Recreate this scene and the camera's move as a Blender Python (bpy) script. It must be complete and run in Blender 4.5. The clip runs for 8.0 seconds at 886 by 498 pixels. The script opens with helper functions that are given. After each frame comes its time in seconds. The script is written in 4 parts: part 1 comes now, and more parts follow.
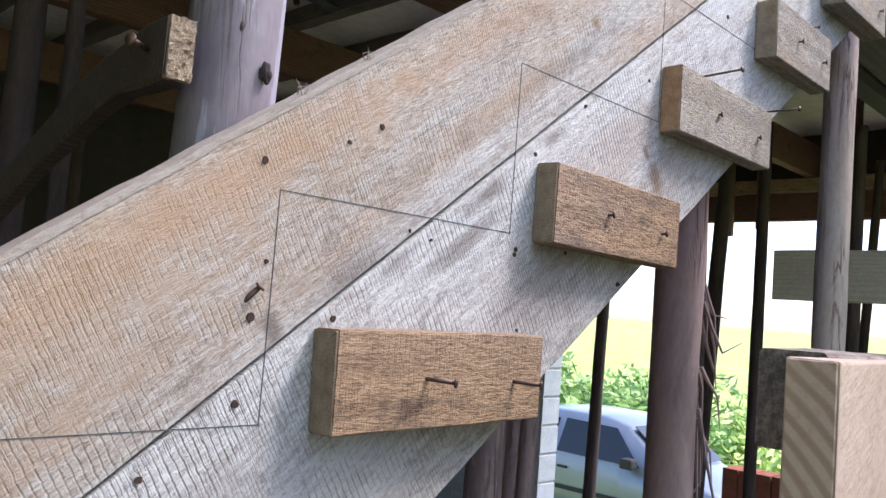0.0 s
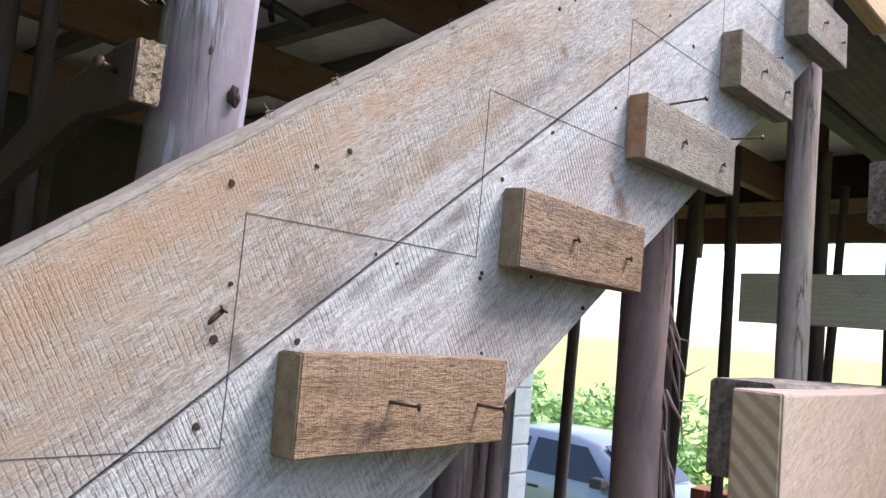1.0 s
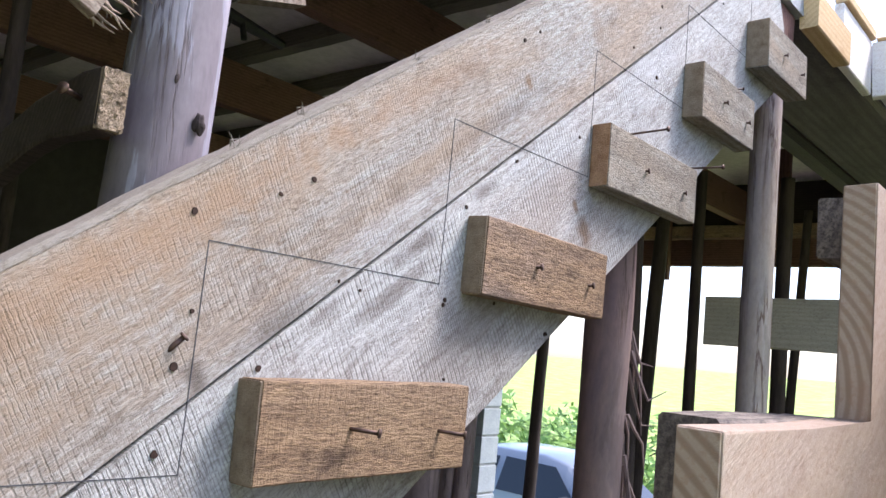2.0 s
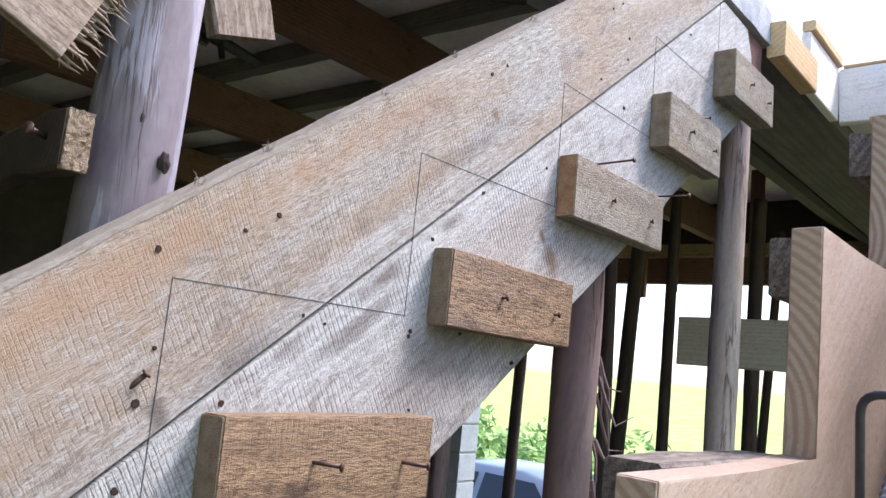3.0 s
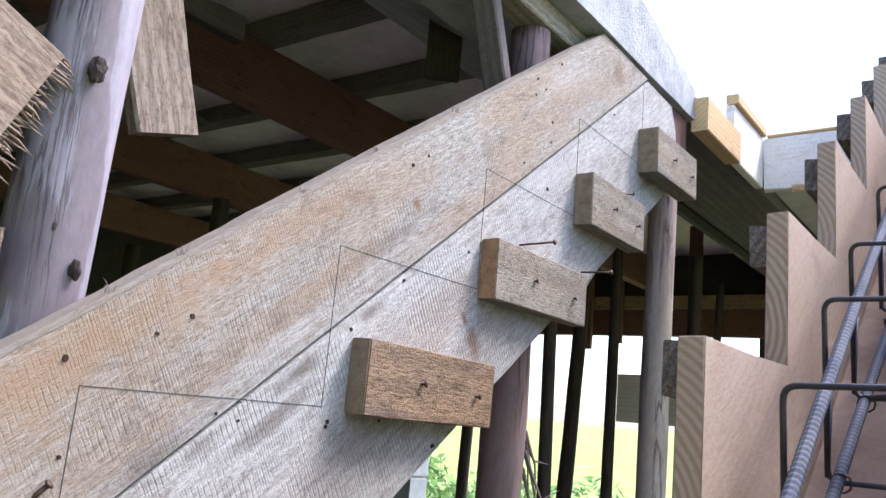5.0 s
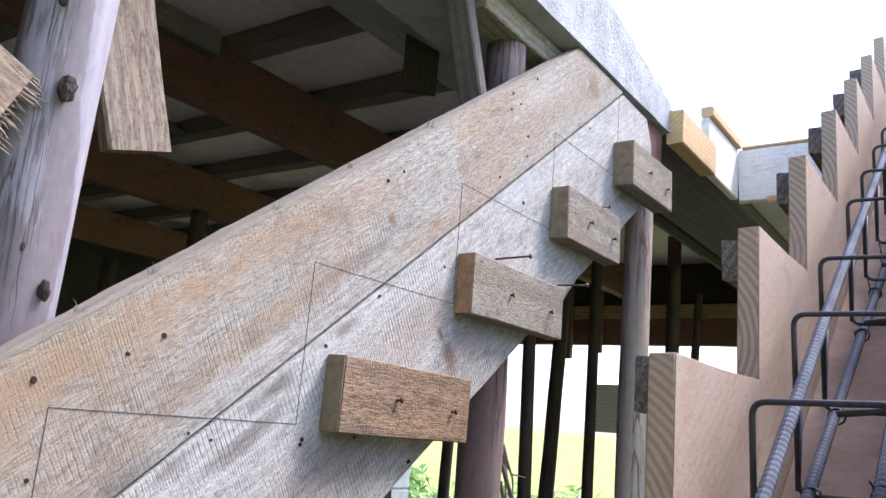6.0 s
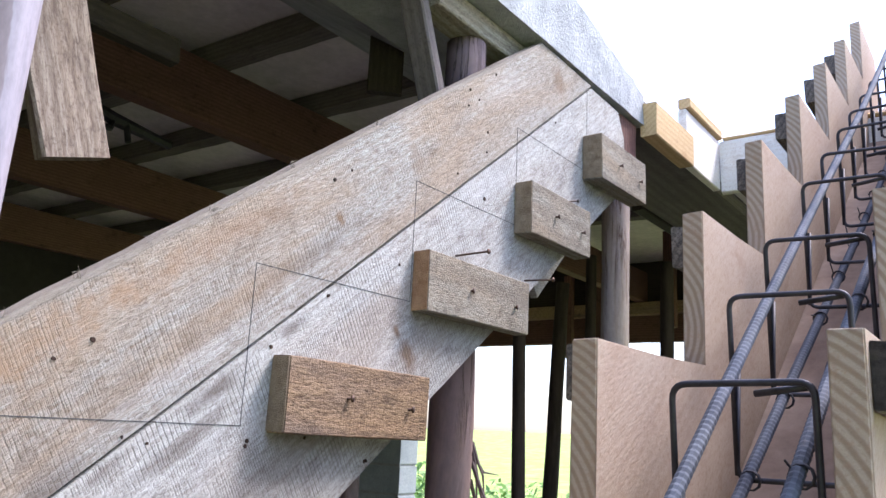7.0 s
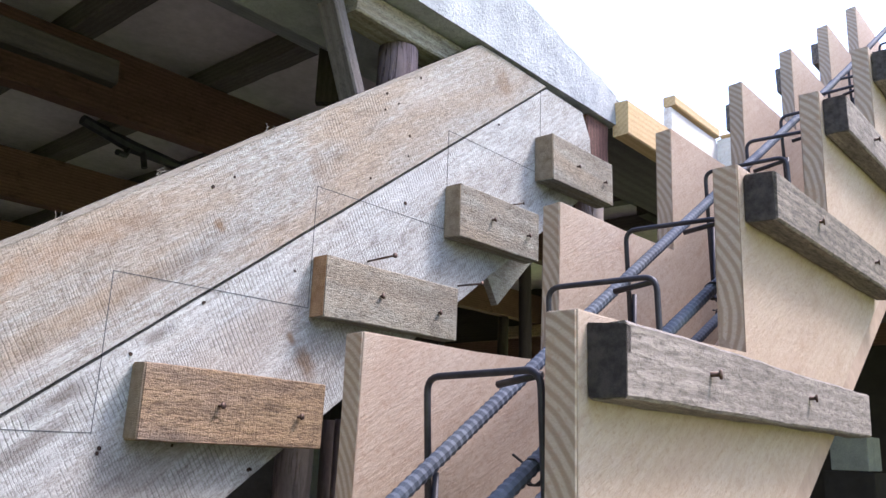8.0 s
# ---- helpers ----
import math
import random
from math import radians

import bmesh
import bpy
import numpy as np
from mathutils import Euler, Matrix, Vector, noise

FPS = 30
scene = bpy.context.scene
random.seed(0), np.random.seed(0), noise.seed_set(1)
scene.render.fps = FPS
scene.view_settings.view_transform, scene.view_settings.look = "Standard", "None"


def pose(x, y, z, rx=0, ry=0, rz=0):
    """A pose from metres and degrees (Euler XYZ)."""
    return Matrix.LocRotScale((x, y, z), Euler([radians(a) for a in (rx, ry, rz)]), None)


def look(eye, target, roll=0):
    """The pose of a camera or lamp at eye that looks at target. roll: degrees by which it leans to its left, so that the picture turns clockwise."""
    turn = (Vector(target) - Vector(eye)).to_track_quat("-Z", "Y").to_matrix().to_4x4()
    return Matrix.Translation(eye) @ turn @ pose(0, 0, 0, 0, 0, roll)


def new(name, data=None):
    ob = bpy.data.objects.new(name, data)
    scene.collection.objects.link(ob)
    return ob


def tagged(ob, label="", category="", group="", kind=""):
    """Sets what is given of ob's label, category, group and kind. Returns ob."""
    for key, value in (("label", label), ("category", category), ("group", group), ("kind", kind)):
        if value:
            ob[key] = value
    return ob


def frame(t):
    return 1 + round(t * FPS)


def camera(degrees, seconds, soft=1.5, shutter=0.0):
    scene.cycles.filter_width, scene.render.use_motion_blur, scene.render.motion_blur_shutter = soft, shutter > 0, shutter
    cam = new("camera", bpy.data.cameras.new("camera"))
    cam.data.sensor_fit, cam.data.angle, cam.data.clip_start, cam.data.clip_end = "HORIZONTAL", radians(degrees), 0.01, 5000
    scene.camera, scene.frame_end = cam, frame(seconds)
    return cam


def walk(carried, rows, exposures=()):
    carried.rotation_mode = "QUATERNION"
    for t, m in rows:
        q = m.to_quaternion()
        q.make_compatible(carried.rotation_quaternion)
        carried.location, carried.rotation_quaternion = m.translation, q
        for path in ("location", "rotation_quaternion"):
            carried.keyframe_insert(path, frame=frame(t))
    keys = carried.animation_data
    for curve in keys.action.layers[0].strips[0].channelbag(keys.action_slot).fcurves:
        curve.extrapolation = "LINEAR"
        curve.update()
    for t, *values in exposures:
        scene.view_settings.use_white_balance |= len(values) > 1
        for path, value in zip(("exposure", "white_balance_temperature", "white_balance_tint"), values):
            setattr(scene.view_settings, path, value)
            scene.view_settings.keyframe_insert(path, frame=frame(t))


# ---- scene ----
cam = camera(57.0, 8.0)
PATH = [
    (0, (0.035, 0.027, 1.558), (1.468, 1.414, 1.706), 4.3),
    (0.5, (0.034, 0.023, 1.561), (1.486, 1.388, 1.73), 4.5),
    (1, (0.034, 0.017, 1.564), (1.506, 1.357, 1.759), 4.9),
    (1.5, (0.032, 0.011, 1.568), (1.526, 1.323, 1.79), 5.2),
    (3, (0.028, -0.016, 1.592), (1.563, 1.234, 1.874), 5.5),
    (3.5, (0.022, -0.032, 1.608), (1.567, 1.202, 1.915), 5.4),
    (4, (0.019, -0.047, 1.625), (1.574, 1.164, 1.964), 5.3),
    (4.5, (0.02, -0.056, 1.634), (1.588, 1.127, 2.009), 5.3),
    (5, (0.022, -0.066, 1.642), (1.603, 1.092, 2.04), 5.1),
    (6.5, (0.025, -0.085, 1.65), (1.633, 1.022, 2.083), 4.2),
    (7, (0.071, -0.131, 1.644), (1.659, 1.005, 2.08), 2.7),
    (7.5, (0.166, -0.228, 1.646), (1.676, 1.002, 2.102), 2.3),
    (8, (0.242, -0.309, 1.638), (1.705, 0.97, 2.111), 2.1),
]
walk(cam, [(t, look(eye, target, roll)) for t, eye, target, roll in PATH], [(0, 1.92, 6030, 21), (8, 1.92, 6030, 21)])

# ---- world, sun, exposure ----
world = bpy.data.worlds.new("sky")
scene.world = world
world.use_nodes = True
wn = world.node_tree
sky = wn.nodes.new("ShaderNodeTexSky")
sky.sky_type = "NISHITA"
sky.sun_disc = False
sky.sun_elevation, sky.sun_rotation = radians(55), radians(129)
sky.air_density, sky.dust_density, sky.ozone_density = 1.0, 2.0, 1.0
wn.links.new(sky.outputs[0], wn.nodes["Background"].inputs[0])
wn.nodes["Background"].inputs[1].default_value = 0.15
sun = new("sun", bpy.data.lights.new("sun", "SUN"))
sun.data.energy, sun.data.angle, sun.data.color = 1.5, radians(14), (1.0, 0.95, 0.88)
sun.matrix_world = look((0, 0, 10), (-0.45, 0.36, 10 - 0.82))


# ---- materials ----
SLOPE = math.atan(0.735)


def node_mat(name):
    m = bpy.data.materials.new(name)
    m.use_nodes = True
    nt = m.node_tree
    return m, nt, nt.nodes["Principled BSDF"]


def add(nt, kind, **ins):
    n = nt.nodes.new("ShaderNode" + kind)
    for k, v in ins.items():
        n.inputs[k.replace("_", " ")].default_value = v
    return n


def coords(nt, scale, spread=40.0):
    """Object coordinates, stretched, shifted for each object."""
    tc = add(nt, "TexCoord")
    info = add(nt, "ObjectInfo")
    mul = add(nt, "VectorMath")
    mul.operation = "SCALE"
    comb = add(nt, "CombineXYZ")
    for i in range(3):
        nt.links.new(info.outputs["Random"], comb.inputs[i])
    nt.links.new(comb.outputs[0], mul.inputs[0])
    mul.inputs["Scale"].default_value = spread
    plus = add(nt, "VectorMath")
    nt.links.new(tc.outputs["Object"], plus.inputs[0])
    nt.links.new(mul.outputs[0], plus.inputs[1])
    mp = add(nt, "Mapping")
    mp.inputs["Scale"].default_value = scale
    nt.links.new(plus.outputs[0], mp.inputs[0])
    return mp.outputs[0]


def noise_tex(nt, vec, scale, detail=6.0, rough=0.6, dist=0.0):
    n = add(nt, "TexNoise", Scale=scale, Detail=detail, Roughness=rough, Distortion=dist)
    nt.links.new(vec, n.inputs["Vector"])
    return n.outputs["Fac"]


def ramp(nt, fac, stops):
    r = add(nt, "ValToRGB")
    el = r.color_ramp.elements
    while len(el) < len(stops):
        el.new(0.5)
    for e, (p, c) in zip(el, stops):
        e.position = p
        e.color = (*c, 1) if len(c) == 3 else c
    nt.links.new(fac, r.inputs[0])
    return r.outputs[0]


def grey(v):
    return (v, v, v)


def mix(nt, fac, a, b, mode="MIX"):
    m = add(nt, "Mix")
    m.data_type, m.blend_type = "RGBA", mode
    for sock, v in ((m.inputs[0], fac), (m.inputs[6], a), (m.inputs[7], b)):
        if isinstance(v, (int, float)):
            sock.default_value = v
        elif isinstance(v, tuple):
            sock.default_value = (*v, 1)
        else:
            nt.links.new(v, sock)
    return m.outputs[2]


def bump(nt, bsdf, height, strength, dist):
    b = add(nt, "Bump", Strength=strength, Distance=dist)
    nt.links.new(height, b.inputs["Height"])
    nt.links.new(b.outputs[0], bsdf.inputs["Normal"])


def wood(name, light, dark, stain, saw=0.0, ring=0.5, grain=0.5, rough=0.8, patch=0.5, patch_col=None, spread=0.35, saw_tilt=0.25, ring_scale=30.0, knots=0.8, tan=None, pith=(0.09, 0.13), spots=(), fibre=13.0, relief=0.6, fuzz=0.0, eyes=()):
    """Sawn wood whose grain runs along the object's own x axis: rings round a pith line, fine grain, saw marks, stains, knots."""
    m, nt, bs = node_mat(name)

    def times(a, k):
        n = add(nt, "Math")
        n.operation = "MULTIPLY"
        nt.links.new(a, n.inputs[0])
        if isinstance(k, (int, float)):
            n.inputs[1].default_value = k
        else:
            nt.links.new(k, n.inputs[1])
        return n.outputs[0]

    big_s = spread * 60
    v = coords(nt, (1, 1, 1), big_s)
    fine = noise_tex(nt, coords(nt, (fibre, 75, 75), big_s), 4.0, 8, 0.75)
    # growth rings round a pith that lies outside the board
    vr = coords(nt, (0.10, 1, 1), spread)
    off = add(nt, "Mapping")
    off.inputs["Location"].default_value = (0.0, *pith)
    nt.links.new(vr, off.inputs[0])
    wv = add(nt, "TexWave", Scale=ring_scale, Distortion=5.0, Detail=3.0)
    wv.inputs["Detail Scale"].default_value = 0.35
    wv.wave_type, wv.rings_direction = "RINGS", "X"
    nt.links.new(off.outputs[0], wv.inputs["Vector"])
    ring_c = times(ramp(nt, wv.outputs["Fac"], [(0.25, grey(0.0)), (0.85, grey(1.0))]), ring)
    col = mix(nt, ring_c, light, dark)
    # broad tone patches
    pm = ramp(nt, noise_tex(nt, coords(nt, (1.6, 6, 6), big_s), 2.0, 5, 0.6, 0.5), [(0.40, grey(0.0)), (0.66, grey(patch))])
    col = mix(nt, pm, col, patch_col or dark)
    if tan:
        tm = ramp(nt, noise_tex(nt, coords(nt, (1.0, 4, 4), big_s + 7), 1.7, 5, 0.6, 0.8), [(0.44, grey(0.0)), (0.64, grey(0.8))])
        col = mix(nt, tm, col, tan)
    # fine fibres, light and dark
    col = mix(nt, times(ramp(nt, fine, [(0.40, grey(1.0)), (0.52, grey(0.0))]), grain), col, dark)
    col = mix(nt, times(ramp(nt, fine, [(0.54, grey(0.0)), (0.64, grey(1.0))]), grain * 0.3), col, tuple(min(0.85, c * 1.45) for c in light))
    speck = noise_tex(nt, v, 210.0, 3, 0.7)
    col = mix(nt, times(ramp(nt, speck, [(0.34, grey(1.0)), (0.46, grey(0.0))]), 0.45), col, stain)
    # short raised fibres torn by the saw
    tear = None
    if fuzz:
        tear = noise_tex(nt, coords(nt, (34, 190, 190), big_s + 11), 4.0, 4, 0.7)
        wide = ramp(nt, noise_tex(nt, coords(nt, (3, 9, 9), big_s + 13), 2.0, 4, 0.6), [(0.35, grey(0.35)), (0.65, grey(1.0))])
        col = mix(nt, times(times(ramp(nt, tear, [(0.34, grey(1.0)), (0.47, grey(0.0))]), wide), fuzz), col, tuple(0.5 * c for c in dark))
        col = mix(nt, times(times(ramp(nt, tear, [(0.53, grey(0.0)), (0.66, grey(1.0))]), wide), fuzz * 0.3), col, tuple(min(0.8, c * 1.5) for c in light))
    # stains and grime
    blot = noise_tex(nt, coords(nt, (4, 8, 8), big_s), 2.6, 9, 0.75, 0.4)
    col = mix(nt, ramp(nt, blot, [(0.54, grey(0.0)), (0.72, grey(0.75))]), col, stain)
    # single stains and knots at their own places: x, z, radii, strength, colour
    if spots:
        raw = add(nt, "TexCoord").outputs["Object"]
        wn_ = noise_tex(nt, raw, 38.0, 5, 0.65)
        for sx, sz, rx, rz, amount, tone in spots:
            mp = add(nt, "Mapping")
            ca, sa = math.cos(SLOPE), math.sin(SLOPE)
            lx, lz = sx * ca + sz * sa, -sx * sa + sz * ca
            mp.inputs["Location"].default_value = (-lx / rx, -0.55 / 0.1, -lz / rz)
            mp.inputs["Scale"].default_value = (1 / rx, 1 / 0.1, 1 / rz)
            nt.links.new(raw, mp.inputs[0])
            ln_ = add(nt, "VectorMath")
            ln_.operation = "LENGTH"
            nt.links.new(mp.outputs[0], ln_.inputs[0])
            sm_ = add(nt, "Math")
            sm_.operation = "MULTIPLY_ADD"
            nt.links.new(wn_, sm_.inputs[0])
            sm_.inputs[1].default_value = 1.6
            nt.links.new(ln_.outputs["Value"], sm_.inputs[2])
            col = mix(nt, times(ramp(nt, times(sm_.outputs[0], 0.4), [(0.45, grey(1.0)), (0.78, grey(0.0))]), amount), col, tone)
    # flame figure round knots: x, z, length, width, tone
    for ex_, ez_, el_, ew_, tone in eyes:
        raw = add(nt, "TexCoord").outputs["Object"]
        mp = add(nt, "Mapping")
        ca, sa = math.cos(SLOPE), math.sin(SLOPE)
        lx, lz = ex_ * ca + ez_ * sa, -ex_ * sa + ez_ * ca
        mp.inputs["Location"].default_value = (-lx / el_, -0.55, -lz / ew_)
        mp.inputs["Scale"].default_value = (1 / el_, 1.0, 1 / ew_)
        nt.links.new(raw, mp.inputs[0])
        ln_ = add(nt, "VectorMath")
        ln_.operation = "LENGTH"
        nt.links.new(mp.outputs[0], ln_.inputs[0])
        sm_ = add(nt, "Math")
        sm_.operation = "MULTIPLY_ADD"
        nt.links.new(noise_tex(nt, raw, 24.0, 5, 0.6), sm_.inputs[0])
        sm_.inputs[1].default_value = 1.9
        nt.links.new(ln_.outputs["Value"], sm_.inputs[2])
        wave = add(nt, "Math")
        wave.operation = "SINE"
        nt.links.new(times(sm_.outputs[0], 13.0), wave.inputs[0])
        line = times(ramp(nt, wave.outputs[0], [(0.2, grey(0.0)), (0.95, grey(1.0))]), ramp(nt, times(sm_.outputs[0], 0.5), [(0.62, grey(0.5)), (0.95, grey(0.0))]))
        col = mix(nt, line, col, tone)
        col = mix(nt, ramp(nt, times(sm_.outputs[0], 0.5), [(0.42, grey(0.5)), (0.56, grey(0.0))]), col, tone)
    height = fine
    if tear is not None:
        hs = add(nt, "Math")
        hs.operation = "MULTIPLY_ADD"
        nt.links.new(tear, hs.inputs[0])
        hs.inputs[1].default_value = 0.8
        nt.links.new(fine, hs.inputs[2])
        height = hs.outputs[0]
    if saw:
        tl = add(nt, "Mapping")
        tl.inputs["Rotation"].default_value = (0, saw_tilt, 0)
        nt.links.new(v, tl.inputs[0])
        total = None
        for sc, ds, edge, lo in ((52.0, 1.6, 0.24, 0.45), (93.0, 2.4, 0.17, 0.46)):
            w = add(nt, "TexWave", Scale=sc, Distortion=ds, Detail=4.0)
            w.inputs["Detail Scale"].default_value = 2.2
            w.bands_direction = "X"
            nt.links.new(tl.outputs[0], w.inputs["Vector"])
            wr = ramp(nt, w.outputs["Fac"], [(0.0, grey(1.0)), (edge, grey(0.0))])
            gate = ramp(nt, noise_tex(nt, coords(nt, (5, 9, 9), big_s + sc), 2.3, 8, 0.72), [(lo, grey(0.0)), (lo + 0.13, grey(1.0))])
            one = times(wr, gate)
            if total is None:
                total = one
            else:
                mx = add(nt, "Math")
                mx.operation = "MAXIMUM"
                nt.links.new(total, mx.inputs[0])
                nt.links.new(one, mx.inputs[1])
                total = mx.outputs[0]
        total = times(total, ramp(nt, speck, [(0.3, grey(0.25)), (0.6, grey(1.0))]))
        total = times(total, saw)
        col = mix(nt, total, col, tuple(c * 0.42 for c in dark))
        hm = add(nt, "Math")
        hm.operation = "SUBTRACT"
        nt.links.new(height, hm.inputs[0])
        nt.links.new(total, hm.inputs[1])
        height = hm.outputs[0]
    if knots:
        vk = add(nt, "TexVoronoi", Scale=3.2, Randomness=1.0)
        wob = noise_tex(nt, v, 14.0, 4, 0.6)
        kv = coords(nt, (1.0, 1.7, 1.7), big_s + 3)
        mixv = add(nt, "VectorMath")
        mixv.operation = "MULTIPLY_ADD"
        cb = add(nt, "CombineXYZ")
        nt.links.new(wob, cb.inputs[0])
        nt.links.new(wob, cb.inputs[2])
        nt.links.new(cb.outputs[0], mixv.inputs[0])
        mixv.inputs[1].default_value = (0.05, 0.05, 0.05)
        nt.links.new(kv, mixv.inputs[2])
        nt.links.new(mixv.outputs[0], vk.inputs["Vector"])
        kn = ramp(nt, vk.outputs["Distance"], [(0.012, grey(1.0)), (0.03, grey(0.55)), (0.045, grey(0.5)), (0.075, grey(0.0))])
        col = mix(nt, times(kn, knots), col, tuple(0.5 * (a + b) for a, b in zip(dark, stain)))
    nt.links.new(col, bs.inputs["Base Color"])
    bs.inputs["Roughness"].default_value = rough
    bs.inputs["Specular IOR Level"].default_value = 0.25
    bump(nt, bs, height, relief, 0.0032 if fuzz else 0.0022)
    return m


def rough_mat(name, stops, scale, bump_s=0.4, bump_d=0.004, rough=0.9, stretch=(1, 1, 1), spread=20.0, detail=8, spec=0.3, metal=0.0):
    m, nt, bs = node_mat(name)
    v = coords(nt, stretch, spread)
    a = noise_tex(nt, v, scale, detail, 0.65)
    col = ramp(nt, a, stops)
    b = noise_tex(nt, v, scale * 9, 5, 0.7)
    col = mix(nt, 0.35, col, ramp(nt, b, [(0.3, grey(0.35)), (0.65, grey(1.0))]), "MULTIPLY")
    nt.links.new(col, bs.inputs["Base Color"])
    bs.inputs["Roughness"].default_value = rough
    bs.inputs["Specular IOR Level"].default_value = spec
    bs.inputs["Metallic"].default_value = metal
    bump(nt, bs, b, bump_s, bump_d)
    return m


RUST = (0.36, 0.215, 0.12)
BROWN, SOOT, TAN, CHALK = (0.20, 0.125, 0.07), (0.13, 0.105, 0.085), (0.33, 0.235, 0.15), (0.56, 0.555, 0.54)
M_STR_UP = wood("weathered_board", (0.43, 0.415, 0.375), (0.235, 0.185, 0.135), (0.12, 0.09, 0.065), saw=0.42, ring=0.3, grain=0.65, patch=0.6, patch_col=(0.35, 0.35, 0.325), tan=(0.37, 0.275, 0.185), knots=0.5, saw_tilt=-0.12, fuzz=0.7, relief=0.7,
                eyes=((0.435, 1.595, 0.075, 0.024, (0.16, 0.125, 0.095)), (1.36, 2.305, 0.060, 0.028, (0.20, 0.15, 0.105)), (0.80, 1.898, 0.014, 0.010, BROWN)),
                spots=((0.20, 1.50, 0.36, 0.06, 0.65, TAN), (0.42, 1.69, 0.16, 0.022, 0.5, TAN), (0.395, 1.535, 0.012, 0.02, 0.8, SOOT), (0.80, 1.898, 0.008, 0.012, 0.8, BROWN), (0.47, 1.58, 0.05, 0.022, 0.5, SOOT),
                       (0.60, 1.70, 0.10, 0.012, 0.25, CHALK), (1.38, 2.31, 0.03, 0.03, 0.6, BROWN), (0.95, 2.02, 0.02, 0.03, 0.4, BROWN), (0.66, 1.78, 0.10, 0.014, 0.4, TAN), (0.30, 1.60, 0.34, 0.026, 0.32, RUST), (0.62, 1.83, 0.16, 0.018, 0.3, RUST), (0.20, 1.435, 0.22, 0.022, 0.4, TAN), (0.74, 1.83, 0.12, 0.012, 0.35, SOOT), (1.18, 2.22, 0.10, 0.03, 0.2, CHALK)))
M_STR_LO = wood("grey_board", (0.565, 0.575, 0.54), (0.27, 0.24, 0.205), (0.12, 0.09, 0.07), saw=0.75, ring=0.2, grain=0.6, knots=0.5, patch=0.45, patch_col=(0.40, 0.395, 0.375), saw_tilt=-0.10, fuzz=0.65, relief=0.7, tan=(0.42, 0.365, 0.305),
                spots=((0.925, 1.772, 0.006, 0.010, 0.85, BROWN), (0.952, 1.740, 0.016, 0.030, 0.8, BROWN), (0.60, 1.62, 0.07, 0.012, 0.6, SOOT), (0.47, 1.40, 0.10, 0.05, 0.4, CHALK), (0.74, 1.60, 0.10, 0.05, 0.35, SOOT), (0.63, 1.672, 0.045, 0.010, 0.75, SOOT), (0.735, 1.752, 0.030, 0.008, 0.6, SOOT), (0.52, 1.595, 0.030, 0.008, 0.5, SOOT), (1.15, 2.05, 0.12, 0.03, 0.35, CHALK), (0.35, 1.40, 0.08, 0.03, 0.35, SOOT)))
M_CLEAT = wood("brown_cleat_wood", (0.40, 0.265, 0.15), (0.13, 0.078, 0.045), (0.06, 0.04, 0.03), saw=0.2, ring=0.5, grain=0.7, tan=(0.45, 0.315, 0.18), patch=0.75, patch_col=(0.27, 0.22, 0.19), ring_scale=22, fuzz=0.9, relief=1.0, saw_tilt=0.0)
# pale tone of the top edge strip and its splinters
M_EDGE = wood("lit_edge_and_splinters", (0.33, 0.295, 0.25), (0.20, 0.165, 0.13), (0.20, 0.16, 0.12), ring=0.1, grain=0.4, knots=0.0, fuzz=0.3)
M_TIE = wood("grey_green_board", (0.50, 0.45, 0.355), (0.36, 0.32, 0.245), (0.16, 0.14, 0.11), ring=0.4, grain=0.4, knots=0.0)
M_CLEAT_G = wood("grey_cleat_wood", (0.38, 0.36, 0.29), (0.16, 0.125, 0.09), (0.06, 0.045, 0.035), saw=0.12, ring=0.5, grain=0.6, tan=(0.40, 0.32, 0.22), patch=0.6, patch_col=(0.26, 0.25, 0.21), ring_scale=22, fuzz=0.8, relief=1.0)
M_CLEAT_D = wood("dark_cleat_wood", (0.27, 0.225, 0.18), (0.08, 0.068, 0.058), (0.03, 0.025, 0.02), saw=0.1, ring=0.5, grain=0.9, patch=0.5)
M_CLEAT_W = wood("silver_cleat_wood", (0.30, 0.255, 0.22), (0.13, 0.108, 0.092), (0.06, 0.05, 0.045), saw=0.05, ring=0.4, grain=0.95, patch=0.4, knots=0.3)
M_PINE = wood("pale_pine", (0.40, 0.31, 0.235), (0.28, 0.19, 0.13), (0.27, 0.17, 0.115), saw=0.0, ring=0.16, grain=0.25, patch=0.55, patch_col=(0.38, 0.275, 0.205), ring_scale=26, knots=0.45, tan=(0.42, 0.34, 0.265), relief=0.45, fuzz=0.3)
M_PINE_END = wood("pine_cut_edge", (0.50, 0.41, 0.325), (0.30, 0.205, 0.14), (0.42, 0.27, 0.18), ring=0.75, pith=(-0.12, 0.12), spread=0.03, grain=0.1, patch=0.25, patch_col=(0.56, 0.42, 0.31), ring_scale=40, knots=0.0)
M_END_PALE = rough_mat("pale_sawn_end", [(0.3, (0.26, 0.185, 0.115)), (0.6, (0.44, 0.34, 0.235))], 60, 1.0, 0.006)
M_END_ORANGE = rough_mat("orange_sawn_end", [(0.3, (0.38, 0.19, 0.09)), (0.6, (0.60, 0.36, 0.20))], 60, 1.0, 0.006)
M_END_DARK = rough_mat("dark_rough_end", [(0.3, (0.09, 0.075, 0.065)), (0.6, (0.26, 0.22, 0.19))], 110, 1.2, 0.008)
M_BRACE = wood("brown_brace_wood", (0.085, 0.066, 0.055), (0.04, 0.028, 0.023), (0.03, 0.02, 0.018), ring=0.5, grain=0.6, patch=0.4)
